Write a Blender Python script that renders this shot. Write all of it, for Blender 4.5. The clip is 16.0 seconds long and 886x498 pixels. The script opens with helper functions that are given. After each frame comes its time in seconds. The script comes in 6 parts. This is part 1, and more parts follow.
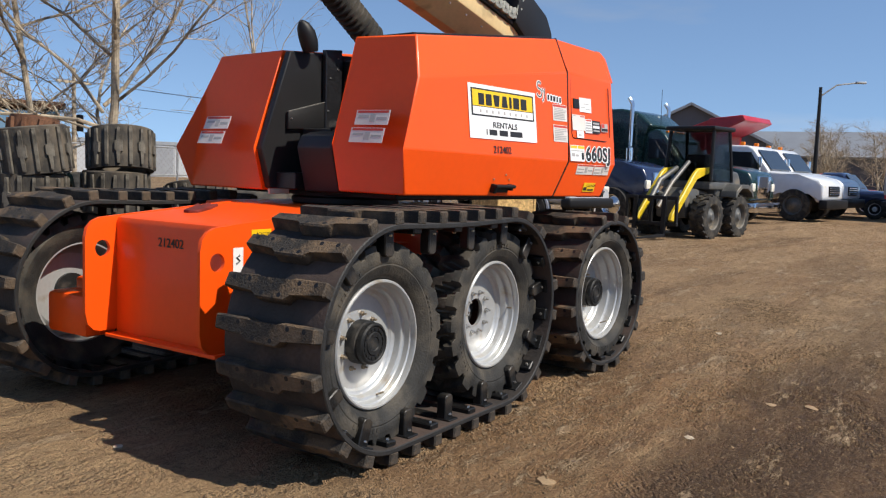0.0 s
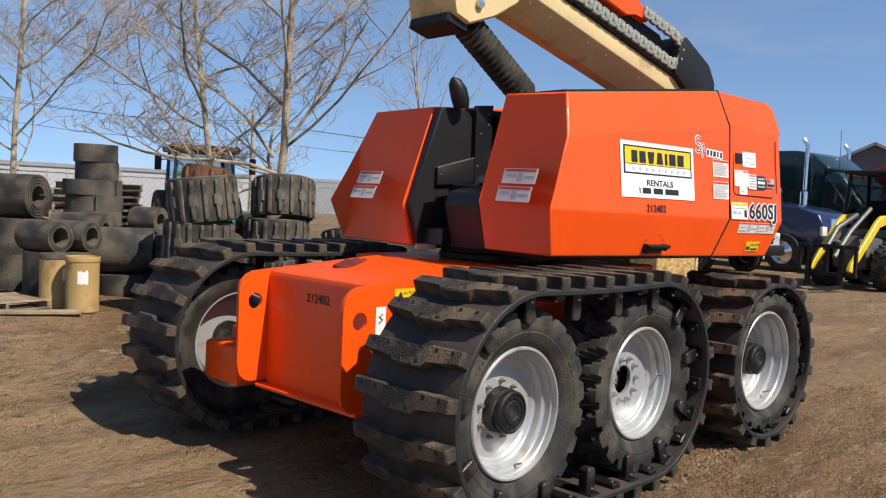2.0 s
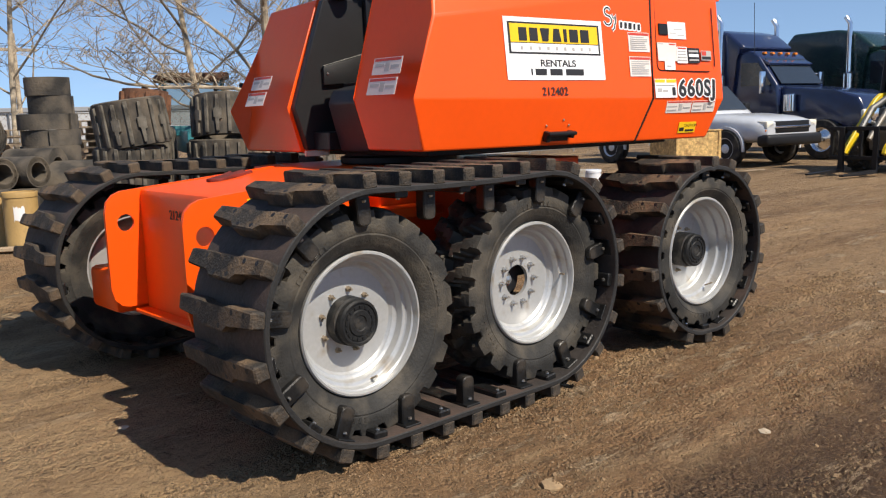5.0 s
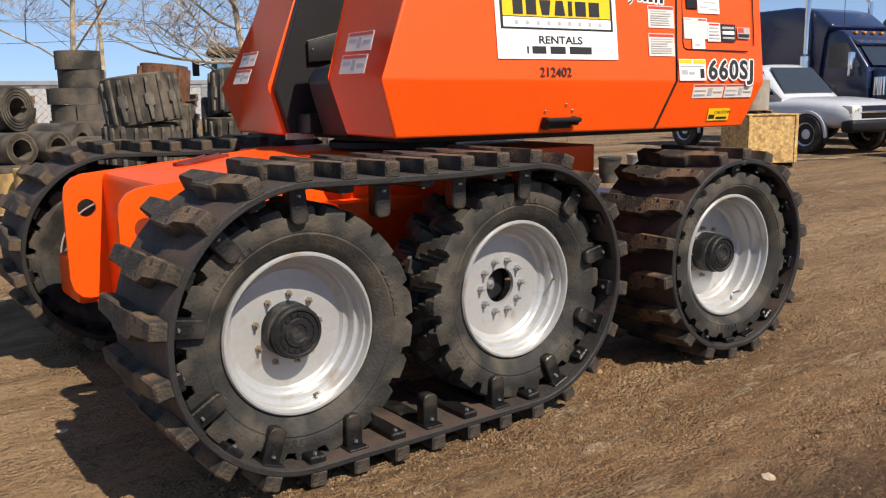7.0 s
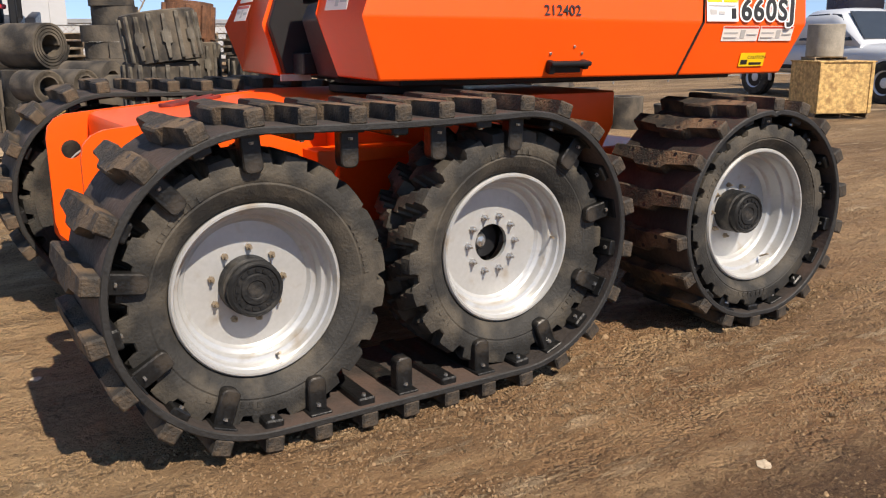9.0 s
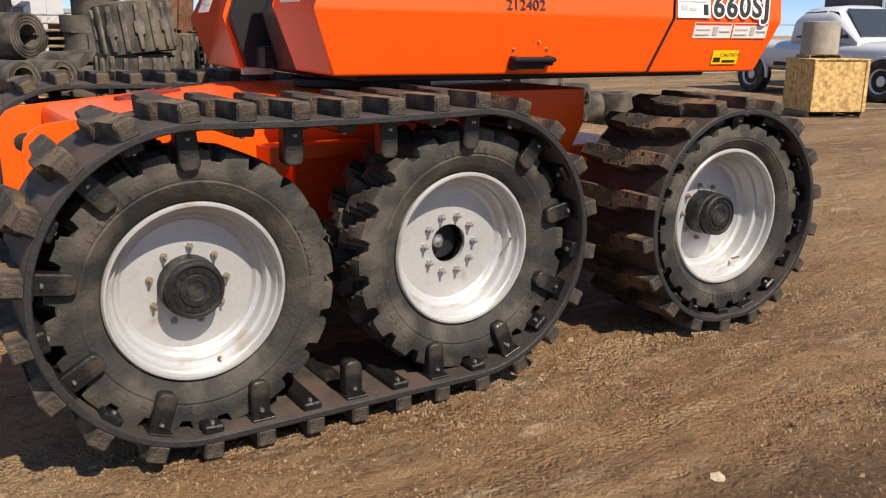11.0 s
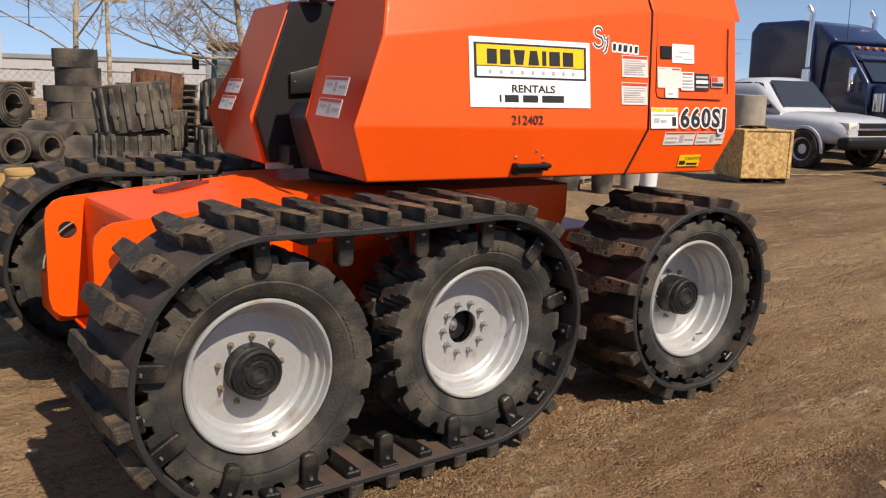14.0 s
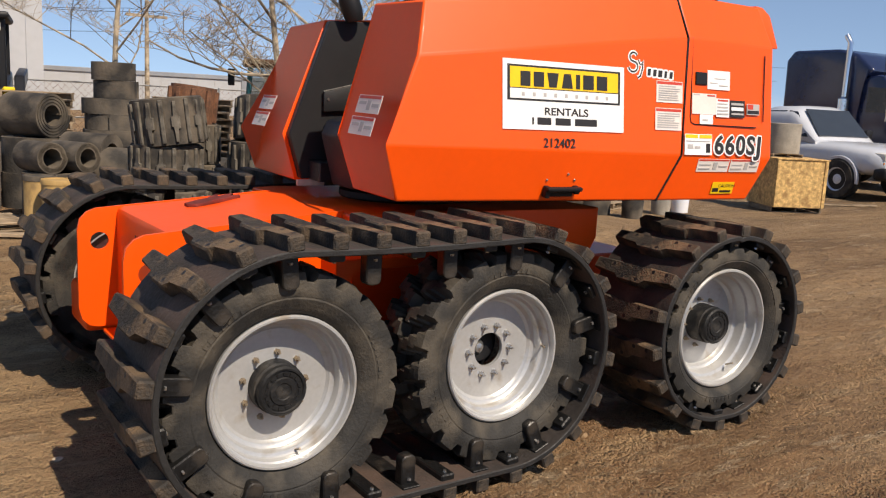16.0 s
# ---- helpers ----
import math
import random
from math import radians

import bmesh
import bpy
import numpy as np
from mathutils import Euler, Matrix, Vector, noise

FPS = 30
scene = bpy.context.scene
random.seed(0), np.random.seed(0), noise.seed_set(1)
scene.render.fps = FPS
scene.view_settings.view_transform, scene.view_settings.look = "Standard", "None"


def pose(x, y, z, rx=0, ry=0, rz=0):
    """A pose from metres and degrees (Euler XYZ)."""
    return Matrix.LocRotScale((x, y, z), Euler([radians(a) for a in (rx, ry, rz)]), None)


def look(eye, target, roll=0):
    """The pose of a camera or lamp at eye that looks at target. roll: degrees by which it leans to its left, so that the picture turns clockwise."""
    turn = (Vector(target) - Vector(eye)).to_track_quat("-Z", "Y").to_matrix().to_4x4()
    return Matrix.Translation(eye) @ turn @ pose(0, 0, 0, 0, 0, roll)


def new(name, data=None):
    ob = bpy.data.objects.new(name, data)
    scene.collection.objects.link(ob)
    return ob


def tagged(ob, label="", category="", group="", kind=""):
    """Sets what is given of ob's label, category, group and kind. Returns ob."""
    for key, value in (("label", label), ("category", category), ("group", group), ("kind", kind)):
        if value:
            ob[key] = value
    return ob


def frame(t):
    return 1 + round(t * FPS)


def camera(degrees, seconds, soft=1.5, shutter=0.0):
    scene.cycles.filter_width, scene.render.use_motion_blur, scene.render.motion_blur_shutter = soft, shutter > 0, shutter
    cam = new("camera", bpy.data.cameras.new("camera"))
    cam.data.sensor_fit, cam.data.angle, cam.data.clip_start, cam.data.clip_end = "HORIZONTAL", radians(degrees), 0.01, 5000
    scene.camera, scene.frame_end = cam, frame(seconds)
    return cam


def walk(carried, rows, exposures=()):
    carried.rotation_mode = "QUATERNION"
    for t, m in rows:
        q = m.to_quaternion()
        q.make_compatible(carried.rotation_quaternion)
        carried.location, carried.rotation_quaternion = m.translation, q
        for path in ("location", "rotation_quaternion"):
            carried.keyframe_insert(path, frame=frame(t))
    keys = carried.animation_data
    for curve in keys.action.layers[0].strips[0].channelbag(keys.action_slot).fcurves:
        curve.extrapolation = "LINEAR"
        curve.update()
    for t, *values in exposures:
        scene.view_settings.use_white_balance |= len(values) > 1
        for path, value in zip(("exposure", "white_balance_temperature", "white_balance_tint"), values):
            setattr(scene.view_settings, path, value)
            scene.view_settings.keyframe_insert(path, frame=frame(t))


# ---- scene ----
cam = camera(54.7, 16.0, soft=1.2)
PATH = [
    (0, (-3.1, -2.429, 1.374), (-1.437, -1.333, 1.189), 2.0),
    (0.5, (-3.133, -2.427, 1.434), (-1.458, -1.344, 1.292), 2.6),
    (1, (-3.132, -2.378, 1.464), (-1.448, -1.301, 1.376), 2.7),
    (1.5, (-3.11, -2.351, 1.494), (-1.508, -1.155, 1.443), 3.0),
    (2, (-2.97, -2.415, 1.494), (-1.536, -1.026, 1.381), 2.7),
    (2.5, (-2.854, -2.55, 1.485), (-1.461, -1.129, 1.278), 2.2),
    (3, (-2.72, -2.63, 1.458), (-1.26, -1.286, 1.207), 2.3),
    (3.5, (-2.56, -2.662, 1.451), (-1.116, -1.306, 1.17), 1.8),
    (4, (-2.369, -2.75, 1.441), (-0.999, -1.325, 1.137), -0.6),
    (4.5, (-2.206, -2.807, 1.431), (-0.866, -1.356, 1.12), -1.8),
    (4.7, (-2.142, -2.826, 1.389), (-0.807, -1.369, 1.085), -1.9),
    (6.8, (-1.433, -2.784, 1.396), (-0.264, -1.199, 1.049), -0.3),
    (7, (-1.375, -2.775, 1.402), (-0.203, -1.193, 1.051), -0.9),
    (7.5, (-1.262, -2.782, 1.41), (-0.198, -1.132, 1.029), -1.9),
    (8, (-1.115, -2.749, 1.406), (-0.19, -1.037, 0.942), -0.8),
    (8.5, (-1.03, -2.78, 1.386), (-0.078, -1.087, 0.91), -0.3),
    (9, (-0.949, -2.75, 1.388), (0.08, -1.102, 0.912), -0.3),
    (11.5, (-0.736, -2.758, 1.392), (0.295, -1.117, 0.897), 0.5),
    (12, (-0.851, -2.769, 1.438), (0.312, -1.228, 0.917), 1.3),
    (12.5, (-0.998, -2.824, 1.533), (0.238, -1.332, 1.034), 1.2),
    (13, (-1.161, -2.867, 1.614), (0.064, -1.356, 1.148), 1.0),
    (13.5, (-1.263, -2.909, 1.65), (-0.064, -1.363, 1.238), 1.3),
    (14, (-1.298, -2.927, 1.668), (-0.129, -1.349, 1.288), 1.6),
    (14.5, (-1.301, -2.917, 1.667), (-0.138, -1.339, 1.27), 2.2),
    (15, (-1.299, -2.916, 1.664), (-0.135, -1.34, 1.263), 2.5),
    (15.5, (-1.299, -2.912, 1.657), (-0.138, -1.324, 1.295), 3.0),
    (16, (-1.29, -2.91, 1.667), (-0.17, -1.287, 1.331), 2.9),
]
walk(cam, [(t, look(eye, target, roll)) for t, eye, target, roll in PATH],
     exposures=((0.0, 0.31, 6700, 9), (3.0, 0.37, 6750, 9), (4.5, 0.41, 6950, 10), (7.0, 0.46, 7200, 12), (8.0, 0.56, 7350, 13), (9.0, 0.65, 7350, 13), (12.0, 0.67, 7350, 13), (13.0, 0.58, 7350, 13), (13.5, 0.41, 7450, 14), (14.5, 0.31, 7550, 14), (16.0, 0.31, 7550, 14)))

# ---- light ----
SUN = Vector((0.11, -0.87, 1.0)).normalized()
world = bpy.data.worlds.new("sky")
scene.world = world
world.use_nodes = True
wn, wl = world.node_tree.nodes, world.node_tree.links
sky = wn.new("ShaderNodeTexSky")
sky.sky_type = "NISHITA"
sky.sun_disc = False
sky.sun_elevation = math.asin(SUN.z)
sky.sun_rotation = math.atan2(SUN.x, SUN.y)
sky.altitude, sky.air_density, sky.dust_density, sky.ozone_density = 1200, 0.95, 0.0, 3.6
wn["Background"].inputs["Strength"].default_value = 0.12
# thin high cloud: the sky's own light, paler in soft streaks
coords, stretch, streaks, fade, bw, haze = [wn.new(k) for k in ("ShaderNodeTexCoord", "ShaderNodeMapping", "ShaderNodeTexNoise", "ShaderNodeMapRange", "ShaderNodeRGBToBW", "ShaderNodeMix")]
stretch.inputs["Scale"].default_value = (1.2, 1.2, 6.0)
streaks.inputs["Scale"].default_value, streaks.inputs["Detail"].default_value = 2.2, 7.0
for key, value in (("From Min", 0.55), ("From Max", 0.78), ("To Min", 0.0), ("To Max", 0.45)):
    fade.inputs[key].default_value = value
haze.data_type = "RGBA"
# clear dry air: the pale band at the horizon is thin
lower, lift_up, unit = [wn.new("ShaderNodeVectorMath") for _ in range(3)]
lower.operation, lift_up.operation, unit.operation = "MULTIPLY", "ADD", "NORMALIZE"
lower.inputs[1].default_value, lift_up.inputs[1].default_value = (1, 1, 0.82), (0, 0, 0.13)
wl.new(coords.outputs["Generated"], lower.inputs[0])
wl.new(lower.outputs[0], lift_up.inputs[0])
wl.new(lift_up.outputs[0], unit.inputs[0])
wl.new(unit.outputs[0], sky.inputs["Vector"])
wl.new(coords.outputs["Generated"], stretch.inputs["Vector"])
wl.new(stretch.outputs[0], streaks.inputs["Vector"])
wl.new(streaks.outputs["Fac"], fade.inputs["Value"])
wl.new(sky.outputs[0], bw.inputs["Color"])
wl.new(fade.outputs["Result"], haze.inputs["Factor"])
wl.new(sky.outputs[0], haze.inputs["A"])
bright = wn.new("ShaderNodeMath")
bright.operation, bright.inputs[1].default_value = "MULTIPLY", 1.5
wl.new(bw.outputs[0], bright.inputs[0])
wl.new(bright.outputs[0], haze.inputs["B"])
wl.new(haze.outputs["Result"], wn["Background"].inputs["Color"])
sun = new("sun", bpy.data.lights.new("sun", "SUN"))
sun.data.energy, sun.data.angle, sun.data.color = 4.6, radians(0.53), (1.0, 0.95, 0.87)
sun.matrix_basis = look(SUN * 60, (0, 0, 0))


# ---- materials ----
def mat(name, color, rough=0.6, metal=0.0, vary=0.25, scale=6.0, fine=60.0, bump=0.0, dirt=None, dirt_amount=0.4, dirt_scale=3.0, coat=0.0, random_tint=0.0, spec=0.5, island_tint=0.0):
    m = bpy.data.materials.new(name)
    m.use_nodes = True
    n, l = m.node_tree.nodes, m.node_tree.links
    b = n["Principled BSDF"]
    b.inputs["Roughness"].default_value, b.inputs["Metallic"].default_value = rough, metal
    b.inputs["Coat Weight"].default_value = coat
    b.inputs["Coat Roughness"].default_value = 0.12
    b.inputs["Specular IOR Level"].default_value = spec
    co = n.new("ShaderNodeTexCoord")

    def noise_node(s, d=4.0):
        t = n.new("ShaderNodeTexNoise")
        t.inputs["Scale"].default_value, t.inputs["Detail"].default_value = s, d
        l.new(co.outputs["Object"], t.inputs["Vector"])
        return t.outputs["Fac"]

    def ramp(fac, lo, hi, a=0.35, z=0.65):
        r = n.new("ShaderNodeMapRange")
        r.inputs["From Min"].default_value, r.inputs["From Max"].default_value = a, z
        r.inputs["To Min"].default_value, r.inputs["To Max"].default_value = lo, hi
        l.new(fac, r.inputs["Value"])
        return r.outputs["Result"]

    big, small = noise_node(scale), noise_node(fine)
    mul = n.new("ShaderNodeMath")
    mul.operation = "MULTIPLY"
    l.new(ramp(big, 1 - vary, 1 + vary * 0.6), mul.inputs[0])
    l.new(ramp(small, 1 - vary * 0.6, 1 + vary * 0.4), mul.inputs[1])
    value = mul.outputs[0]
    if random_tint or island_tint:
        info = n.new("ShaderNodeObjectInfo" if random_tint else "ShaderNodeNewGeometry")
        m2 = n.new("ShaderNodeMath")
        m2.operation = "MULTIPLY"
        l.new(value, m2.inputs[0])
        l.new(ramp(info.outputs["Random" if random_tint else "Random Per Island"], 1 - random_tint - island_tint, 1 + random_tint + island_tint, 0, 1), m2.inputs[1])
        value = m2.outputs[0]
    sc = n.new("ShaderNodeVectorMath")
    sc.operation = "SCALE"
    sc.inputs[0].default_value = color[:3]
    l.new(value, sc.inputs["Scale"])
    out = sc.outputs["Vector"]
    if dirt:
        mix = n.new("ShaderNodeMix")
        mix.data_type = "RGBA"
        f = ramp(noise_node(dirt_scale, 8.0), 0.0, 1.0, 0.62 - dirt_amount * 0.4, 0.75 - dirt_amount * 0.25)
        l.new(f, mix.inputs["Factor"])
        l.new(out, mix.inputs["A"])
        mix.inputs["B"].default_value = (*dirt, 1)
        out = mix.outputs["Result"]
    l.new(out, b.inputs["Base Color"])
    even = min(1.0, vary * 4)
    l.new(ramp(small, max(rough - 0.08 * even, 0.02), min(rough + 0.1 * even, 1)), b.inputs["Roughness"])
    if bump:
        bp = n.new("ShaderNodeBump")
        bp.inputs["Strength"].default_value, bp.inputs["Distance"].default_value = min(bump, 1.0), 0.01
        l.new(small, bp.inputs["Height"])
        l.new(bp.outputs[0], b.inputs["Normal"])
    return m


ORANGE = mat("orange_paint", (0.90, 0.086, 0.004), 0.42, vary=0.03, scale=2, fine=25, coat=0.10, spec=0.35)
CREAM = mat("cream_paint", (0.66, 0.50, 0.24), 0.4, vary=0.08, scale=2, fine=30, dirt=(0.2, 0.14, 0.07), dirt_amount=0.1)
BLACK = mat("black_plastic", (0.010, 0.010, 0.011), 0.5, vary=0.03, spec=0.3)
PANEL = mat("satin_black_panel", (0.013, 0.013, 0.014), 0.45, vary=0.06, scale=6, spec=0.4)
BOX_GREY = mat("dark_grey_plastic", (0.022, 0.023, 0.028), 0.5, vary=0.08, scale=8, spec=0.4)
PALE_EDGE = mat("pale_edge_grey", (0.16, 0.155, 0.14), 0.5, vary=0.3, scale=30)
CREAM_TAG = mat("cream_data_plate", (0.50, 0.46, 0.36), 0.5, vary=0.1, scale=20)
BLACK_PAINT = mat("black_paint", (0.012, 0.012, 0.014), 0.35, vary=0.2)
RUBBER = mat("tyre_rubber", (0.026, 0.0245, 0.022), 0.74, vary=0.35, scale=9, fine=90, bump=0.35, dirt=(0.078, 0.066, 0.050), dirt_amount=0.42, dirt_scale=6, spec=0.35)
EDGE = mat("belt_edge_rubber", (0.014, 0.013, 0.012), 0.65, vary=0.3, scale=12, fine=90, bump=0.3)
BELT = mat("track_belt_rubber", (0.032, 0.025, 0.021), 0.75, vary=0.3, scale=5, fine=60, bump=0.3, dirt=(0.070, 0.045, 0.034), dirt_amount=0.38, dirt_scale=4)
LUG = mat("track_lug_rubber", (0.030, 0.024, 0.018), 0.78, vary=0.4, scale=11, fine=90, bump=0.7, dirt=(0.135, 0.087, 0.048), dirt_amount=0.46, dirt_scale=8, random_tint=0.3)
INNER = mat("track_inner_rubber", (0.009, 0.009, 0.009), 0.42, vary=0.35, scale=8, fine=70, bump=0.25, dirt=(0.05, 0.041, 0.032), dirt_amount=0.18, dirt_scale=6, spec=0.35)
RIM = mat("silver_rim_paint", (0.47, 0.47, 0.46), 0.36, vary=0.06, scale=5, fine=60, metal=0.45, dirt=(0.36, 0.31, 0.25), dirt_amount=0.10, dirt_scale=9)
STEEL = mat("bright_steel", (0.55, 0.54, 0.52), 0.3, metal=0.9, vary=0.15)
HUB_PAINT = mat("dusty_black_hub", (0.012, 0.012, 0.012), 0.58, vary=0.35, scale=14, fine=90, bump=0.25, dirt=(0.055, 0.048, 0.04), dirt_amount=0.16, dirt_scale=12, spec=0.3)
RUST = mat("rusty_steel", (0.16, 0.07, 0.035), 0.8, vary=0.4, scale=10, fine=60, bump=0.4)
BRASSY = mat("dull_wheel_nut", (0.30, 0.24, 0.17), 0.45, metal=0.6, vary=0.3)
WHITE = mat("white_sticker", (0.80, 0.79, 0.77), 0.45, vary=0.03)
PALE = mat("pale_sticker", (0.72, 0.66, 0.60), 0.45, vary=0.05)
INK = mat("black_ink", (0.015, 0.013, 0.012), 0.5, vary=0.05)
GREY_INK = mat("grey_ink", (0.42, 0.40, 0.38), 0.5, vary=0.05)
RED_INK = mat("red_ink", (0.55, 0.05, 0.03), 0.5, vary=0.05)
YELLOW = mat("yellow_sticker", (0.85, 0.52, 0.01), 0.4, vary=0.04)
GLASS = mat("dark_glass", (0.02, 0.025, 0.03), 0.05, vary=0.05, spec=0.8)


def ground_material():
    m = bpy.data.materials.new("packed_dirt")
    m.use_nodes = True
    n, l = m.node_tree.nodes, m.node_tree.links
    b = n["Principled BSDF"]
    b.inputs["Roughness"].default_value = 0.9
    b.inputs["Specular IOR Level"].default_value = 0.25
    co = n.new("ShaderNodeTexCoord")

    def nz(s, d=6.0, stretch=None, rough=0.6):
        t = n.new("ShaderNodeTexNoise")
        t.inputs["Scale"].default_value, t.inputs["Detail"].default_value, t.inputs["Roughness"].default_value = s, d, rough
        if stretch:
            mp = n.new("ShaderNodeMapping")
            mp.inputs["Scale"].default_value = stretch
            mp.inputs["Rotation"].default_value = (0, 0, radians(-4))
            l.new(co.outputs["Object"], mp.inputs["Vector"])
            l.new(mp.outputs[0], t.inputs["Vector"])
        else:
            l.new(co.outputs["Object"], t.inputs["Vector"])
        return t.outputs["Fac"]

    def rng(v, a, z, lo=0.0, hi=1.0):
        r = n.new("ShaderNodeMapRange")
        for k, x in (("From Min", a), ("From Max", z), ("To Min", lo), ("To Max", hi)):
            r.inputs[k].default_value = x
        l.new(v, r.inputs["Value"])
        return r.outputs["Result"]

    def mixc(f, a, c):
        x = n.new("ShaderNodeMix")
        x.data_type = "RGBA"
        l.new(f, x.inputs["Factor"])
        for k, v in (("A", a), ("B", c)):
            if isinstance(v, tuple):
                x.inputs[k].default_value = (*v, 1)
            else:
                l.new(v, x.inputs[k])
        return x.outputs["Result"]

    def math_node(op, a, c):
        x = n.new("ShaderNodeMath")
        x.operation = op
        for k, v in enumerate((a, c)):
            if isinstance(v, (int, float)):
                x.inputs[k].default_value = v
            else:
                l.new(v, x.inputs[k])
        return x.outputs[0]

    sep = n.new("ShaderNodeSeparateXYZ")
    l.new(co.outputs["Object"], sep.inputs[0])
    sx, sy = sep.outputs["X"], sep.outputs["Y"]
    along = nz(1.1, 9, (0.45, 2.2, 1.0), 0.68)
    wavy = math_node("ADD", sy, math_node("MULTIPLY", math_node("SUBTRACT", nz(0.7, 6), 0.5), 1.3))
    wx = math_node("ADD", sx, math_node("MULTIPLY", math_node("SUBTRACT", nz(0.8, 6), 0.5), 1.6))
    # brown, packed in two tones
    base = mixc(rng(nz(1.1, 9, None, 0.68), 0.36, 0.64), (0.235, 0.118, 0.045), (0.410, 0.225, 0.093))
    # dry trodden dirt round the nose of the machine
    dry = math_node("MULTIPLY", rng(wx, 0.1, -0.7), rng(nz(1.7, 8, (0.7, 1.3, 1.0), 0.7), 0.28, 0.50, 0.35, 1.0))
    base = mixc(dry, base, (0.53, 0.335, 0.158))
    # streaks along the way the machines drive
    base = mixc(rng(along, 0.50, 0.66, 0, 0.8), base, (0.153, 0.077, 0.030))
    base = mixc(rng(nz(1.5, 10, (0.5, 2.4, 1.0), 0.72), 0.53, 0.63, 0, 0.9), base, (0.509, 0.319, 0.148))
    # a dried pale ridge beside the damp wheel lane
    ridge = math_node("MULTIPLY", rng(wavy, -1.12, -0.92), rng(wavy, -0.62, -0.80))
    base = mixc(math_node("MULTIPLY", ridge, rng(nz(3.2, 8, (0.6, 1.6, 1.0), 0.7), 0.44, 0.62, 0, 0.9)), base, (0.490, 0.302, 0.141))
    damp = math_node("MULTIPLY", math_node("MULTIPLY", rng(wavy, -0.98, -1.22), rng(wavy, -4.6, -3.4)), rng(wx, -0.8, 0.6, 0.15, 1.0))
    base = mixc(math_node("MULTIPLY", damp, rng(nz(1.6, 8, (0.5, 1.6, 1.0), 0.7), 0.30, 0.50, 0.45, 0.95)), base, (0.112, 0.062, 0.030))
    gravel = math_node("MULTIPLY", rng(sx, 7.0, 11.0), rng(sy, 2.0, 7.0))
    base = mixc(gravel, base, mixc(rng(nz(14, 8), 0.4, 0.62), (0.078, 0.055, 0.035), (0.204, 0.137, 0.077)))
    lanes = rng(nz(0.34, 7, (0.35, 2.6, 1.0), 0.6), 0.50, 0.60, 0, 0.45)
    base = mixc(math_node("MULTIPLY", rng(sx, 2.6, 5.0), rng(nz(0.5, 7, (0.5, 2.0, 1.0), 0.65), 0.36, 0.56, 0.15, 0.7)), base, (0.50, 0.315, 0.150))
    base = mixc(math_node("MULTIPLY", lanes, rng(sx, 3.0, 6.0)), base, (0.144, 0.077, 0.033))
    # broken crust
    crust = nz(11, 9, (0.8, 1.4, 1.0), 0.78)
    base = mixc(rng(crust, 0.47, 0.38, 0, 0.6), base, (0.088, 0.047, 0.020))
    base = mixc(rng(crust, 0.56, 0.66, 0, 0.55), base, (0.43, 0.285, 0.135))
    # crumbs and pores
    base = mixc(rng(nz(42, 6, None, 0.7), 0.54, 0.66, 0, 0.6), base, (0.434, 0.260, 0.122))
    base = mixc(rng(nz(60, 5, None, 0.7), 0.44, 0.32, 0, 0.75), base, (0.066, 0.036, 0.018))
    base = mixc(rng(nz(150, 3, None, 0.7), 0.57, 0.70, 0, 0.5), base, (0.452, 0.280, 0.137))
    # torn flakes of dried mud with sharp edges
    flake = math_node("MULTIPLY", rng(nz(2.6, 11, (0.45, 1.9, 1.0), 0.8), 0.545, 0.580), rng(nz(0.9, 5, (0.6, 1.5, 1.0)), 0.42, 0.54))
    base = mixc(math_node("MULTIPLY", flake, 0.85), base, (0.56, 0.385, 0.215))
    dull = n.new("ShaderNodeHueSaturation")
    dull.inputs["Saturation"].default_value = 0.92
    l.new(base, dull.inputs["Color"])
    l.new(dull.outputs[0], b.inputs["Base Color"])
    # crumbled surface: rounded grains between smoother trodden stretches
    grains = n.new("ShaderNodeTexVoronoi")
    grains.inputs["Scale"].default_value = 55.0
    l.new(co.outputs["Object"], grains.inputs["Vector"])
    loose = rng(nz(2.4, 7, (0.7, 1.4, 1.0), 0.65), 0.49, 0.60, 0.05, 0.85)
    height = math_node("ADD", nz(30, 9, None, 0.75), math_node("MULTIPLY", nz(7, 7, None, 0.65), 1.6))
    height = math_node("SUBTRACT", height, math_node("MULTIPLY", grains.outputs["Distance"], loose))
    height = math_node("ADD", height, math_node("MULTIPLY", flake, 0.25))
    bp = n.new("ShaderNodeBump")
    bp.inputs["Strength"].default_value, bp.inputs["Distance"].default_value = 1.0, 0.075
    l.new(height, bp.inputs["Height"])
    l.new(bp.outputs[0], b.inputs["Normal"])
    return m


DIRT = ground_material()
STONE = mat("dirt_clod", (0.215, 0.142, 0.080), 0.95, vary=0.3, scale=20, fine=120, bump=0.5, island_tint=0.25, spec=0.15)


# ---- mesh helpers ----
def link_mesh(name, bm, material, sharp=32):
    bmesh.ops.recalc_face_normals(bm, faces=bm.faces)
    me = bpy.data.meshes.new(name)
    for f in bm.faces:
        f.smooth = True
    bm.to_mesh(me)
    bm.free()
    me.set_sharp_from_angle(angle=radians(sharp))
    if material:
        me.materials.append(material)
    return new(name, me)


def part(name, bm, material, parent, label=""):
    ob = link_mesh(name, bm, material)
    ob.parent = parent
    return tagged(ob, label)


def shared(name, source, parent, m):
    """One more part on the same mesh, at the pose m."""
    ob = new(name, source.data)
    ob.parent = parent
    ob.matrix_basis = m
    return ob


def thing(name, label, category, m=None, group=""):
    ob = new(name)
    ob.empty_display_size = 0.2
    if m is not None:
        ob.matrix_basis = m
    return tagged(ob, label, category, group)


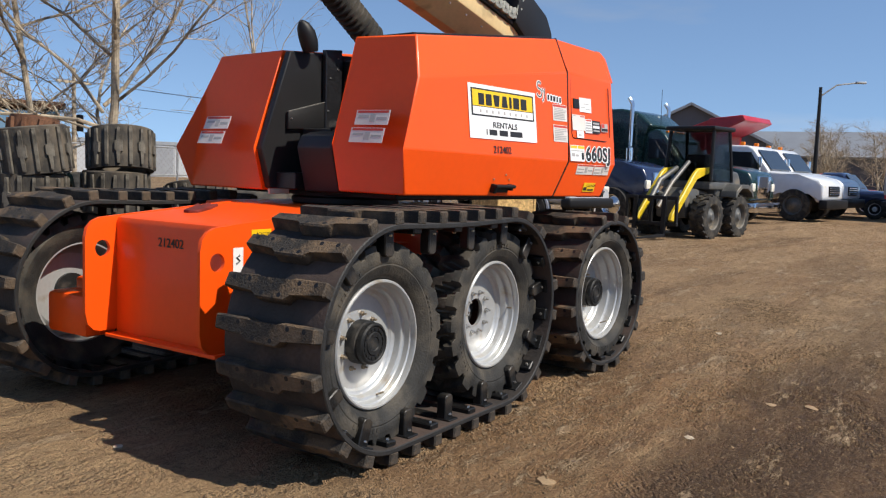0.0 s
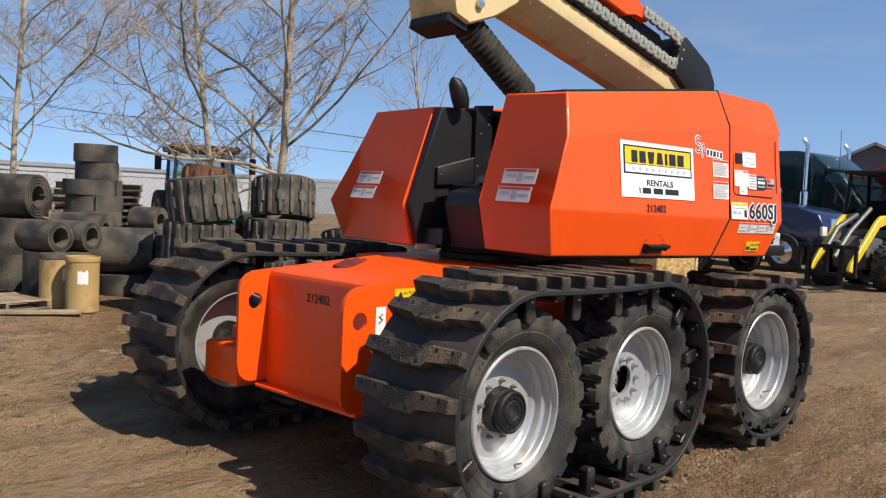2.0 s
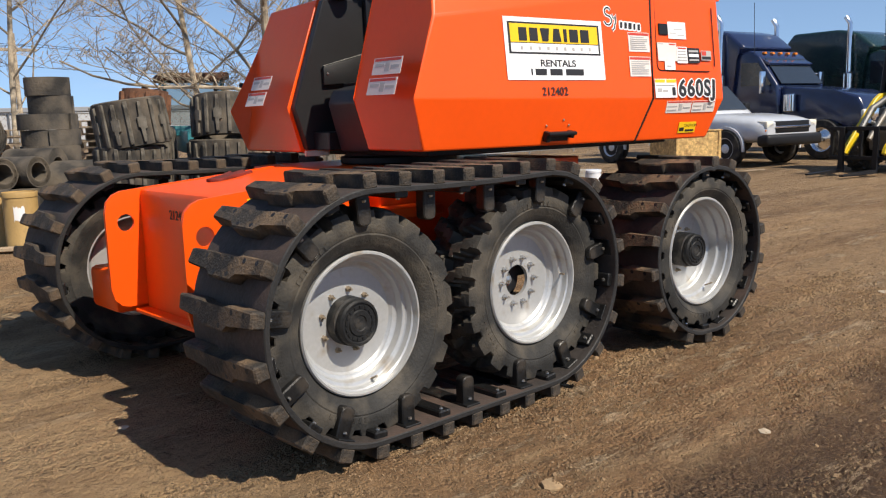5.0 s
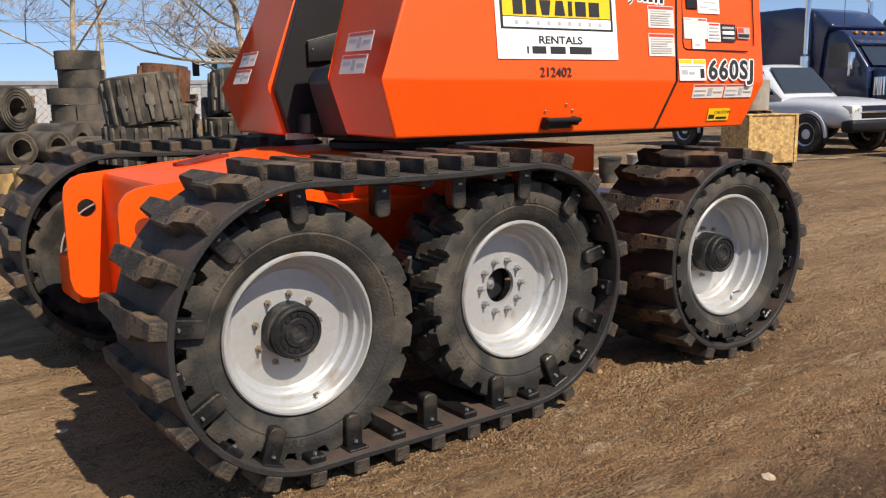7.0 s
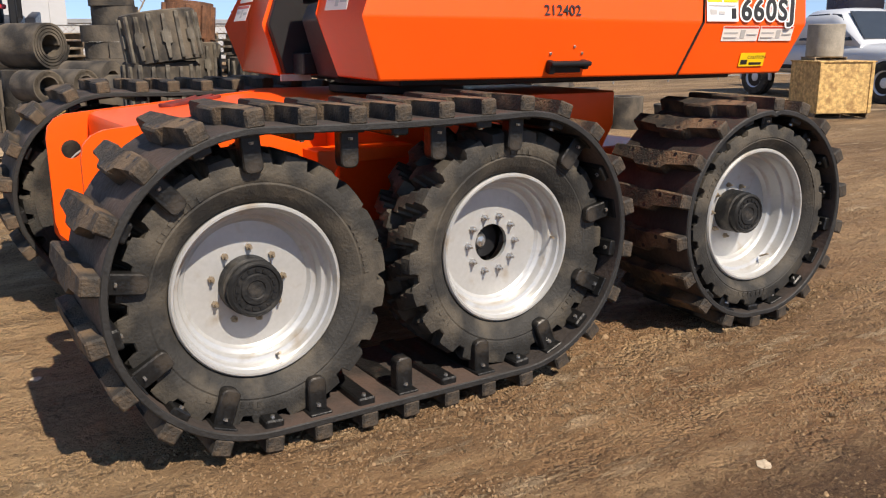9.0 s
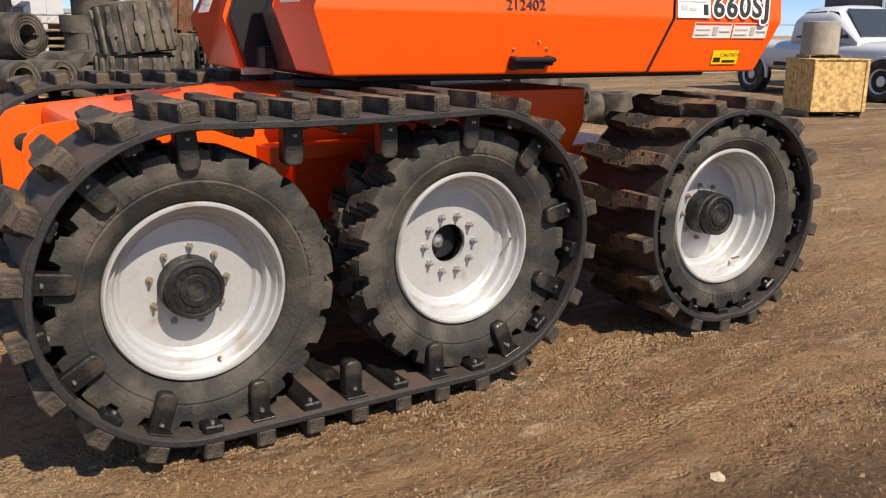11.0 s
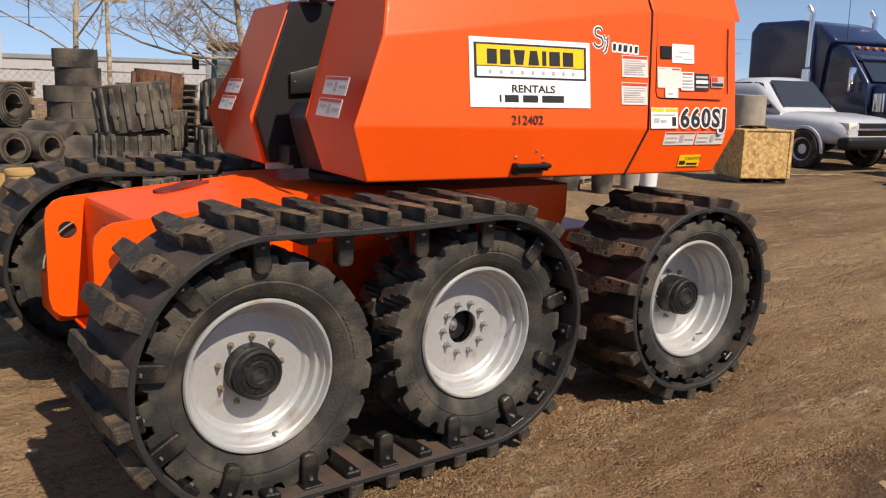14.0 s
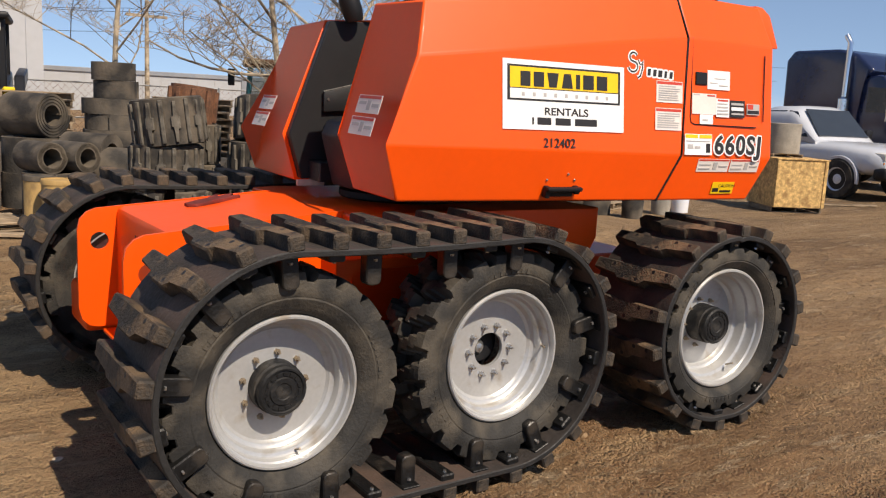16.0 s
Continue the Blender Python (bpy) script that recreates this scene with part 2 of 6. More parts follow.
def put(bm, verts, faces):
    vs = [bm.verts.new(v) for v in verts]
    return [bm.faces.new([vs[i] for i in f]) for f in faces], vs


def box(bm, x0, x1, y0, y1, z0, z1, bevel=0.0, segs=1, m=None):
    fs, vs = put(bm, [(x, y, z) for x in (x0, x1) for y in (y0, y1) for z in (z0, z1)],
                 [(0, 1, 3, 2), (4, 6, 7, 5), (0, 4, 5, 1), (2, 3, 7, 6), (0, 2, 6, 4), (1, 5, 7, 3)])
    if m is not None:
        bmesh.ops.transform(bm, matrix=m, verts=vs)
    if bevel:
        es = list({e for f in fs for e in f.edges})
        bmesh.ops.bevel(bm, geom=es, offset=bevel, segments=segs, affect="EDGES", profile=0.5)
    return bm


def prism(bm, outline, axis, a, b, bevel=0.0, segs=1, m=None):
    """A flat outline (2D points) pushed along an axis from a to b."""
    place = {"x": lambda p, t: (t, p[0], p[1]), "y": lambda p, t: (p[0], t, p[1]), "z": lambda p, t: (p[0], p[1], t)}[axis]
    k = len(outline)
    fs, vs = put(bm, [place(p, a) for p in outline] + [place(p, b) for p in outline],
                 [tuple(range(k)), tuple(range(2 * k - 1, k - 1, -1))] + [(i, (i + 1) % k, k + (i + 1) % k, k + i) for i in range(k)])
    if m is not None:
        bmesh.ops.transform(bm, matrix=m, verts=vs)
    if bevel:
        bmesh.ops.bevel(bm, geom=list({e for f in fs for e in f.edges}), offset=bevel, segments=segs, affect="EDGES", profile=0.5)
    return bm


def rounded(x0, x1, z0, z1, radii, segs=6):
    """Outline of a rectangle with a radius at each corner: (x0,z0), (x1,z0), (x1,z1), (x0,z1)."""
    out = []
    for (cx, cz, sx, sz, a0), r in zip(((x0, z0, 1, 1, 180), (x1, z0, -1, 1, 270), (x1, z1, -1, -1, 0), (x0, z1, 1, -1, 90)), radii):
        if r <= 0:
            out.append((cx, cz))
        else:
            for k in range(segs + 1):
                a = radians(a0 + 90 * k / segs)
                out.append((cx + sx * r + r * math.cos(a), cz + sz * r + r * math.sin(a)))
    return out


def lathe(bm, profile, segs=48, axis="y", centre=(0, 0, 0), closed=True):
    """Turn (radius, along) points round an axis."""
    rings = []
    for r, t in profile:
        ring = []
        for k in range(segs):
            a = 2 * math.pi * k / segs
            c, s = r * math.cos(a), r * math.sin(a)
            v = {"y": (c, t, s), "z": (c, s, t), "x": (t, c, s)}[axis]
            ring.append(bm.verts.new(Vector(v) + Vector(centre)))
        rings.append(ring)
    pairs = list(zip(rings, rings[1:])) + ([(rings[-1], rings[0])] if closed else [])
    for a, b in pairs:
        for k in range(segs):
            bm.faces.new((a[k], a[(k + 1) % segs], b[(k + 1) % segs], b[k]))
    return bm


def tube(bm, points, radii, segs=8, caps=True):
    """A round bar along points, with a radius at each."""
    pts = [Vector(p) for p in points]
    if not hasattr(radii, "__len__"):
        radii = [radii] * len(pts)
    rings, up = [], Vector((0.13, 0.21, 0.97))
    for i, p in enumerate(pts):
        d = (pts[min(i + 1, len(pts) - 1)] - pts[max(i - 1, 0)]).normalized()
        side = d.cross(up)
        side = (side if side.length > 0.05 else d.cross(Vector((1, 0, 0)))).normalized()
        top = side.cross(d)
        rings.append([bm.verts.new(p + radii[i] * (math.cos(2 * math.pi * k / segs) * side + math.sin(2 * math.pi * k / segs) * top)) for k in range(segs)])
    for a, b in zip(rings, rings[1:]):
        for k in range(segs):
            bm.faces.new((a[k], a[(k + 1) % segs], b[(k + 1) % segs], b[k]))
    if caps:
        bm.faces.new(rings[0][::-1])
        bm.faces.new(rings[-1])
    return bm


def loft(bm, loops):
    rings = [[bm.verts.new(p) for p in loop] for loop in loops]
    k = len(rings[0])
    for a, b in zip(rings, rings[1:]):
        for i in range(k):
            bm.faces.new((a[i], a[(i + 1) % k], b[(i + 1) % k], b[i]))
    bm.faces.new(rings[0][::-1])
    bm.faces.new(rings[-1])
    return bm


def B():
    return bmesh.new()


def lettering(name, text, height, material, parent, m, label="", squeeze=1.0, bold=0.0):
    """Words as a thin mesh; m maps x along the line and y up it."""
    cu = bpy.data.curves.new(name, "FONT")
    cu.body, cu.size, cu.extrude, cu.offset = text, height / 0.69, 0.0008, bold
    cu.align_x = "CENTER"
    tmp = new(name, cu)
    me = bpy.data.meshes.new_from_object(tmp.evaluated_get(bpy.context.evaluated_depsgraph_get()))
    bpy.data.objects.remove(tmp)
    bpy.data.curves.remove(cu)
    me.materials.clear()
    me.materials.append(material)
    ob = new(name, me)
    ob.parent = parent
    ob.matrix_basis = m @ Matrix.Diagonal((squeeze, 1, 1, 1))
    return tagged(ob, label)


# ---- ground ----
def smooth(a, b, v):
    k = min(max((v - a) / (b - a), 0.0), 1.0)
    return k * k * (3 - 2 * k)


def rise(x, y):
    """The yard climbs a little where the rolls are stacked."""
    return 0.42 * smooth(2.7, 4.7, y) * (1 - smooth(5.0, 9.0, x))


def clumps(x, y):
    """How much loose dirt lies at a place, 0 to 1."""
    return smooth(0.02, 0.42, noise.noise((x * 0.9 + 3.1, y * 2.2, 8.4)) + 0.45 * noise.noise((x * 3.3, y * 5.1, 2.2)))


def ground_height(x, y):
    near = 0.012 * noise.noise((x * 0.9, y * 1.3, 1.7)) + 0.006 * noise.noise((x * 3.1, y * 4.2, 5.2))
    if y > 3.0 or x > 9 or x < -4 or y < -4.5:
        return rise(x, y) + near
    rut = 0.020 * noise.noise((x * 0.35 + 7, y * 2.6, 0.3)) * (1 - smooth(-0.6, -0.1, y))
    lump = 0.026 * clumps(x, y) * noise.noise((x * 12, y * 16, 4.1)) + 0.007 * noise.noise((x * 19, y * 23, 9.3))
    # prints of track bars in the damp lane
    lane = smooth(-1.15, -1.3, y) * (1 - smooth(-1.75, -1.95, y))
    prints = 0.007 * lane * math.sin(x * 62 + y * 20) * smooth(-0.1, 0.35, noise.noise((x * 1.3, y * 2.0, 6.6)))
    return rise(x, y) + near + rut + lump + prints


def build_ground():
    def steps(lo, hi, fine_lo, fine_hi, fine):
        out, x, s = [], fine_lo, fine
        while x > lo:
            out.append(x)
            x, s = x - s, s * 1.14
        out.append(lo)
        out, x, s = out[::-1], fine_lo + fine, fine
        while x < fine_hi:
            out.append(x)
            x += fine
        while x < hi:
            out.append(x)
            x, s = x + s, s * 1.14
        return out + [hi]

    xs, ys = steps(-900, 900, -2.6, 6.0, 0.04), steps(-900, 900, -3.4, 2.4, 0.03)
    verts = [(x, y, ground_height(x, y) if abs(x) < 60 and abs(y) < 60 else 0.0) for y in ys for x in xs]
    w = len(xs)
    faces = [(j * w + i, j * w + i + 1, (j + 1) * w + i + 1, (j + 1) * w + i) for j in range(len(ys) - 1) for i in range(w - 1)]
    me = bpy.data.meshes.new("ground")
    me.from_pydata(verts, [], faces)
    me.polygons.foreach_set("use_smooth", [True] * len(faces))
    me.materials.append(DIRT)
    tagged(new("ground", me), "rutted packed brown dirt yard with crumbs and damp patches", "ground", kind="structure")


build_ground()


def build_clods():
    rnd = random.Random(4)
    verts, faces = [], []
    for k in range(90000):
        if k < 78000:
            x, y = rnd.uniform(-2.0, 7.0), -rnd.random() ** 1.1 * 2.9 + 0.25
        else:
            x, y = rnd.uniform(-2.5, 9), rnd.uniform(-3.2, 6)
        loose = clumps(x, y)
        if rnd.random() > 0.10 + 0.9 * loose:
            continue
        s = rnd.uniform(0.0022, 0.0072)
        if rnd.random() < 0.05:
            s *= rnd.uniform(1.4, 2.4)
        if rnd.random() < 0.0012 * loose:
            s = rnd.uniform(0.015, 0.026)
        z = ground_height(x, y)
        i = len(verts)
        turn = rnd.uniform(0, 6.28)
        for q in range(5):
            a, r = turn + q * 1.2566, s * rnd.uniform(0.7, 1.3)
            verts.append((x + r * math.cos(a), y + r * math.sin(a), z - 0.002))
        for q in range(3):
            a, r = turn + 0.5 + q * 2.094, s * rnd.uniform(0.35, 0.75)
            verts.append((x + r * math.cos(a), y + r * math.sin(a), z + s * rnd.uniform(0.35, 0.8)))
        faces += [(i + 5, i + 6, i + 7), (i, i + 1, i + 5), (i + 1, i + 6, i + 5), (i + 1, i + 2, i + 6), (i + 2, i + 3, i + 6), (i + 3, i + 7, i + 6), (i + 3, i + 4, i + 7), (i + 4, i + 5, i + 7), (i + 4, i, i + 5)]
    me = bpy.data.meshes.new("dirt_clods")
    me.from_pydata(verts, [], faces)
    me.materials.append(STONE)
    tagged(new("dirt_clods", me), "loose brown dirt crumbs and small stones on the yard", "gravel", kind="stuff")


build_clods()

def flat_stone(x, y, r, seed, tone, label):
    rnd = random.Random(seed)
    bm = B()
    rim = [(r * rnd.uniform(.8, 1.15) * math.cos(2 * math.pi * k / 11) * 1.25, r * rnd.uniform(.8, 1.15) * math.sin(2 * math.pi * k / 11)) for k in range(11)]
    loft(bm, [[(u, v, -.012) for u, v in rim], [(u * .98, v * .98, .003) for u, v in rim], [(u * .7, v * .7, r * .13) for u, v in rim]])
    t = thing("stone", label, "stone", pose(x, y, ground_height(x, y), rnd.uniform(-5, 5), rnd.uniform(-5, 5), rnd.uniform(0, 90)), "stones on the dirt")
    part("body", bm, tone, t)


PALE_STONE = mat("pale_stone", (0.31, 0.21, 0.115), 0.9, vary=0.2, scale=14, fine=90, bump=0.4)
WHITE_STONE = mat("white_stone", (0.42, 0.34, 0.24), 0.85, vary=0.2, scale=20, fine=90, bump=0.4)
flat_stone(.32, -.78, .043, 1, PALE_STONE, "flat pale tan stone pressed into the dirt")
flat_stone(1.33, -1.11, .026, 2, WHITE_STONE, "small whitish stone on the damp dirt")
flat_stone(2.37, -1.29, .034, 3, PALE_STONE, "pale stone among dirt clods")
flat_stone(2.42, -1.52, .036, 5, PALE_STONE, "pale stone on the damp dirt")
flat_stone(4.6, -.35, .035, 6, WHITE_STONE, "whitish flat stone on the dirt")
flat_stone(-.62, 1.02, .022, 7, WHITE_STONE, "small whitish stone in the shade of the machine")

# ---- boom lift ----
lift = thing("boom_lift", "orange telescopic boom lift on silver wheels wrapped in black rubber tracks", "boom lift")
Y0, BELT_W, MID_Y = -0.17, 0.57, 1.22


def arc_path(x0, x1, zc, r, flat, n):
    """Points, tangents and outward normals clockwise round a belt, at even steps."""
    dense = []
    for k in range(181):
        a = radians(270 - k)
        dense.append((x0 + r * math.cos(a), zc + r * math.sin(a)))
    for k in range(41):
        dense.append((x0 + (x1 - x0) * k / 40, zc + r - 0.010 * math.sin(math.pi * k / 40)))
    for k in range(181):
        a = radians(90 - k)
        dense.append((x1 + r * math.cos(a), zc + r * math.sin(a)))
    for k in range(41):
        dense.append((x1 + (x0 - x1) * k / 40, zc - r))
    dense = [(x, max(z, flat)) for x, z in dense]
    pts = [dense[0]]
    for p in dense[1:]:
        if math.dist(p, pts[-1]) > 1e-4:
            pts.append(p)
    if math.dist(pts[0], pts[-1]) < 1e-4:
        pts.pop()
    seg = [math.dist(pts[i], pts[(i + 1) % len(pts)]) for i in range(len(pts))]
    total, out = sum(seg), []
    for k in range(n):
        s, i = total * k / n, 0
        while s > seg[i]:
            s -= seg[i]
            i += 1
        a, b = pts[i], pts[(i + 1) % len(pts)]
        out.append((a[0] + (b[0] - a[0]) * s / seg[i], a[1] + (b[1] - a[1]) * s / seg[i]))
    res = []
    for k in range(n):
        a, b = out[k - 1], out[(k + 1) % n]
        d = Vector((b[0] - a[0], b[1] - a[1])).normalized()
        res.append((out[k], (d.x, d.y), (-d.y, d.x)))
    return res


def lug_mesh():
    bm = B()
    outline = [(-.030, 0), (.036, 0), (.038, .185), (.020, .205), (.020, .365), (.036, .385), (.034, BELT_W), (-.032, BELT_W), (-.034, .39), (-.066, .37), (-.068, .20), (-.032, .18)]
    prism(bm, outline, "z", -0.004, 0.058, bevel=0.007)
    for f in bm.faces:
        f.material_index = 0
    # flat black discs on top: the dark of the bolt holes put into colour
    for x, y in ((.016, 0.055), (.016, 0.145), (-.044, 0.235), (-.044, 0.335), (.012, 0.43), (.012, 0.52)):
        had = set(bm.faces)
        lathe(bm, [(0.001, 0.0585), (0.011, 0.0585), (0.012, 0.057), (0.001, 0.057)], 8, "z", (x, y, 0))
        for f in set(bm.faces) - had:
            f.material_index = 1
    ob = link_mesh("lug", bm, LUG)
    ob.data.materials.append(BLACK)
    me = ob.data
    bpy.data.objects.remove(ob)
    return me


def simple_mesh(bm, material, second=None):
    ob = link_mesh("tmp", bm, material)
    me = ob.data
    if second:
        me.materials.append(second)
    bpy.data.objects.remove(ob)
    return me


REAR_X, STEER = 2.53, -3.0


def steered(turn, far):
    """A turn about the rear wheel's hub, the far wheel in step with the near one."""
    c = Vector((REAR_X, 2 * MID_Y if far else 0.0, 0.0))
    return Matrix.Translation(c) @ Matrix.Rotation(radians(turn), 4, "Z") @ Matrix.Translation(-c)


LUG_ME = lug_mesh()
bm = B()
box(bm, -0.034, 0.034, 0.025, BELT_W - 0.03, -0.030, 0.002, 0.006)
BAR_ME = simple_mesh(bm, INNER)
bm = B()
prism(bm, rounded(-0.034, 0.034, -0.135, -0.008, (0.022, 0.022, 0, 0), 4), "y", 0.060, 0.115, bevel=0.005)
box(bm, -0.042, 0.042, 0.03, BELT_W - 0.03, -0.012, 0.002, 0.003)
GUIDE_ME = simple_mesh(bm, INNER)
bm = B()
lathe(bm, [(0.001, -0.038), (0.008, -0.038), (0.009, -0.030), (0.001, -0.030)], 6, "z", (0, 0.055, 0))
BOLT_ME = simple_mesh(bm, STEEL)


def child(name, me, parent, m=None):
    ob = new(name, me)
    ob.parent = parent
    if m is not None:
        ob.matrix_basis = m
    return ob


def build_track(x0, x1, zc, r, flat, lugs, mirror, label, steer=0.0, y0=Y0):
    """A belt with outer lugs and inner bars. mirror: the one on the far side."""
    path = arc_path(x0, x1, zc, r, flat, 150)
    a, b = (y0, y0 + BELT_W) if not mirror else (2 * MID_Y - y0 - BELT_W, 2 * MID_Y - y0)
    bm = B()
    rings = []
    for (x, z), _, (nx, nz) in path:
        rings.append([bm.verts.new((x + o * nx, y, z + o * nz)) for y, o in ((a + 0.005, 0.013), (a, 0.008), (a, -0.009), (a + 0.005, -0.013), (b - 0.006, -0.011), (b, -0.006), (b, 0.005), (b - 0.006, 0.011))])
    for p, q in zip(rings, rings[1:] + rings[:1]):
        for i in range(8):
            bm.faces.new((p[i], p[(i + 1) % 8], q[(i + 1) % 8], q[i])).material_index = int(i in (0, 1, 2, 4, 5, 6))
    belt = part("track", bm, BELT, lift, label)
    belt.matrix_basis = steered(steer, mirror)
    belt.data.materials.append(EDGE)
    rnd = random.Random(int(x0 * 10) + mirror)
    for k, ((x, z), (tx, tz), (nx, nz)) in enumerate(arc_path(x0, x1, zc, r, flat, lugs)):
        side = -1 if mirror else 1
        y = b if mirror else a
        m = Matrix(((tx * side, 0, nx, x + 0.011 * nx), (0, side, 0, y), (tz * side, 0, nz, z + 0.011 * nz), (0, 0, 0, 1)))
        m = m @ pose(rnd.uniform(-0.004, 0.004), 0, 0, 0, 0, rnd.uniform(-1, 1))
        child("lug", LUG_ME, belt, m)
        inner = Matrix(((tx * side, 0, nx, x - 0.009 * nx), (0, side, 0, y), (tz * side, 0, nz, z - 0.009 * nz), (0, 0, 0, 1)))
        if k % 2:
            child("guide", GUIDE_ME, belt, inner)
        else:
            child("cross_bar", BAR_ME, belt, inner)
        child("bolt", BOLT_ME, belt, inner)
    return belt


build_track(-0.005, 1.040, 0.598, 0.515, 0.074, 30, False, "black rubber track belt round two wheels")
build_track(2.512, 2.545, 0.552, 0.494, 0.062, 18, False, "black rubber track belt round the rear wheel", STEER, -0.15)
build_track(-0.005, 1.040, 0.598, 0.515, 0.074, 30, True, "black rubber track belt round two wheels")
build_track(2.512, 2.545, 0.552, 0.494, 0.062, 18, True, "black rubber track belt round the rear wheel", STEER, -0.15)


def tyre_mesh(rim=.318, size=.484):
    """One skin: sidewalls turned round the axle, and a tread that steps up into slanted lugs."""
    bm = B()
    fit = lambda r: rim + (r - .318) * (size - rim) / (.484 - .318)
    side_out = [(.318, .004), (.330, -.016), (.350, -.030), (.380, -.045), (.386, -.043), (.392, -.047), (.420, -.047), (.431, -.045)]
    side_in = [(.431, .298), (.42, .305), (.36, .29), (.318, .26)]
    tread = [(-.044, 0), (-.040, 1), (.00, 1), (.05, 1), (.09, 1), (.115, 1), (.14, 1), (.165, 1), (.20, 1), (.25, 1), (.293, 1), (.298, 0)]
    n, segs = 22, 22 * 12
    rings = []
    for k in range(segs):
        turn, ring = k / 12, []
        a = 2 * math.pi * k / segs
        for r, y in side_out:
            ring.append((r, y))
        for y, up in tread:
            slant = 0.55 * abs(y - .127) / .17
            phase = (turn + (0.5 if y > .127 else 0.0) + slant) % 1.0
            half = 0.25 if abs(y - .127) < .03 else (0.29 if abs(y - .127) < .14 else 0.33)
            on = abs(phase - .5) < half
            ring.append((.441 + (.043 if on else 0.0) - (.012 if on and abs(y - .127) > .15 else 0), y) if up else (.437 + (.024 if on else 0), y))
        for r, y in side_in:
            ring.append((r, y))
        rings.append([bm.verts.new((fit(r) * math.cos(a), y, fit(r) * math.sin(a))) for r, y in ring])
    m = len(rings[0])
    for p, q in zip(rings, rings[1:] + rings[:1]):
        for i in range(m):
            bm.faces.new((p[i], p[(i + 1) % m], q[(i + 1) % m], q[i]))
    rnd = random.Random(9)
    for start in (20, 140, 255):
        for k in range(7):
            w0 = rnd.uniform(.005, .010)
            turn = Matrix.Rotation(radians(start + k * 4.4), 4, "Y")
            box(bm, fit(.400) - .010, fit(.400) + .010, -.0495, -.044, -w0, w0, m=turn)
    return simple_mesh(bm, RUBBER)


def rim_mesh(hole, wide=1.0, deep=1.0):
    bm = B()
    lathe(bm, [(r * wide if r > .2 else r, y * deep if 0 < y < .2 else y) for r, y in [(.316, .004), (.318, -.010), (.312, -.018), (.304, -.018), (.300, -.010), (.299, .008), (.292, .014), (.289, .040), (.284, .046), (.271, .050), (.267, .056), (.264, .082), (.258, .088), (.246, .092), (.241, .098), (.234, .104), (hole, .104), (hole, .122), (.24, .122), (.262, .105), (.285, .075), (.309, .06), (.309, .26), (.321, .26)]], 80)
    return simple_mesh(bm, RIM)


FRONT, WIDE = .955, 1.03
TYRE_ME, RIM_HUB, RIM_OPEN = tyre_mesh(.318 * FRONT), rim_mesh(0.05, FRONT), rim_mesh(0.078, FRONT)
TYRE_REAR, RIM_REAR = tyre_mesh(.318 * WIDE, .452), rim_mesh(0.05, WIDE, 1.5)
bm = B()
lathe(bm, [(.001, -.022), (.030, -.022), (.034, -.026), (.052, -.026), (.056, -.021), (.080, -.021), (.084, -.026), (.090, -.026), (.098, -.018), (.099, .0), (.094, .004), (.094, .012), (.103, .016), (.106, .110), (.001, .110)], 48, closed=False)
for k in range(16):
    a = 2 * math.pi * k / 16
    m = Matrix.Rotation(-a, 4, "Y") @ pose(0.068, -0.022, 0)
    box(bm, -0.006, 0.006, -0.003, 0.002, -0.009, 0.009, m=m)
HUB_ME = simple_mesh(bm, HUB_PAINT)
bm = B()
lathe(bm, [(.001, -.030), (.005, -.030), (.006, -.012), (.012, -.012), (.013, 0.0), (.001, 0.0)], 6, closed=False)
NUT_ME = simple_mesh(bm, BRASSY)
NUT2_ME = NUT_ME.copy()
NUT2_ME.materials.clear()
NUT2_ME.materials.append(STEEL)
bm = B()
lathe(bm, [(.001, .165), (.072, .165), (.076, .20), (.12, .21), (.12, .40), (.001, .40)], 32, closed=False)
DRUM_ME = simple_mesh(bm, BLACK)
bm = B()
lathe(bm, [(.001, .01), (.016, .013), (.028, .028), (.030, .045), (.018, .06), (.018, .165), (.001, .165)], 20, closed=False)
CAP_ME = simple_mesh(bm, STEEL)


def build_wheel(x, z, far, hub, spin):
    inset = -0.065 if x == REAR_X else -0.035
    y = 2 * MID_Y - inset if far else inset
    m = (steered(STEER, far) if x == REAR_X else Matrix()) @ pose(x, y, z, 0, 0, 180 if far else 0) @ Matrix.Rotation(radians(spin), 4, "Y")
    rear = x == REAR_X
    w = child("wheel", RIM_REAR if rear else RIM_HUB if hub else RIM_OPEN, lift, m)
    tagged(w, "silver painted steel wheel with a black hub" if hub else "silver painted steel wheel with an open centre")
    child("tyre", TYRE_REAR if rear else TYRE_ME, w)
    if hub:
        child("hub_cap", HUB_ME, w, pose(0, .053 if rear else .034, 0))
    else:
        child("brake_drum", DRUM_ME, w)
        child("end_cap", CAP_ME, w, pose(-0.034, .11, 0.004) @ Matrix.Scale(1.35, 4))
    n, r = (9, 0.132) if hub else (10, 0.116)
    for k in range(n):
        a = 2 * math.pi * k / n
        child("wheel_nut", NUT_ME if hub else NUT2_ME, w, pose(r * math.cos(a), 0.156 if rear else 0.104, r * math.sin(a)) @ Matrix.Scale(1.0 if hub else 1.12, 4))
    bm = B()
    tube(bm, [(0.275, 0.06, 0), (0.262, 0.03, 0.004), (0.250, 0.004, 0.006)], 0.005, 6)
    part("valve", bm, BRASSY, w)


for far in (False, True):
    build_wheel(0, 0.558, far, True, 75)
    build_wheel(1.045, 0.570, far, False, 0)
    build_wheel(REAR_X, 0.543, far, True, 60)


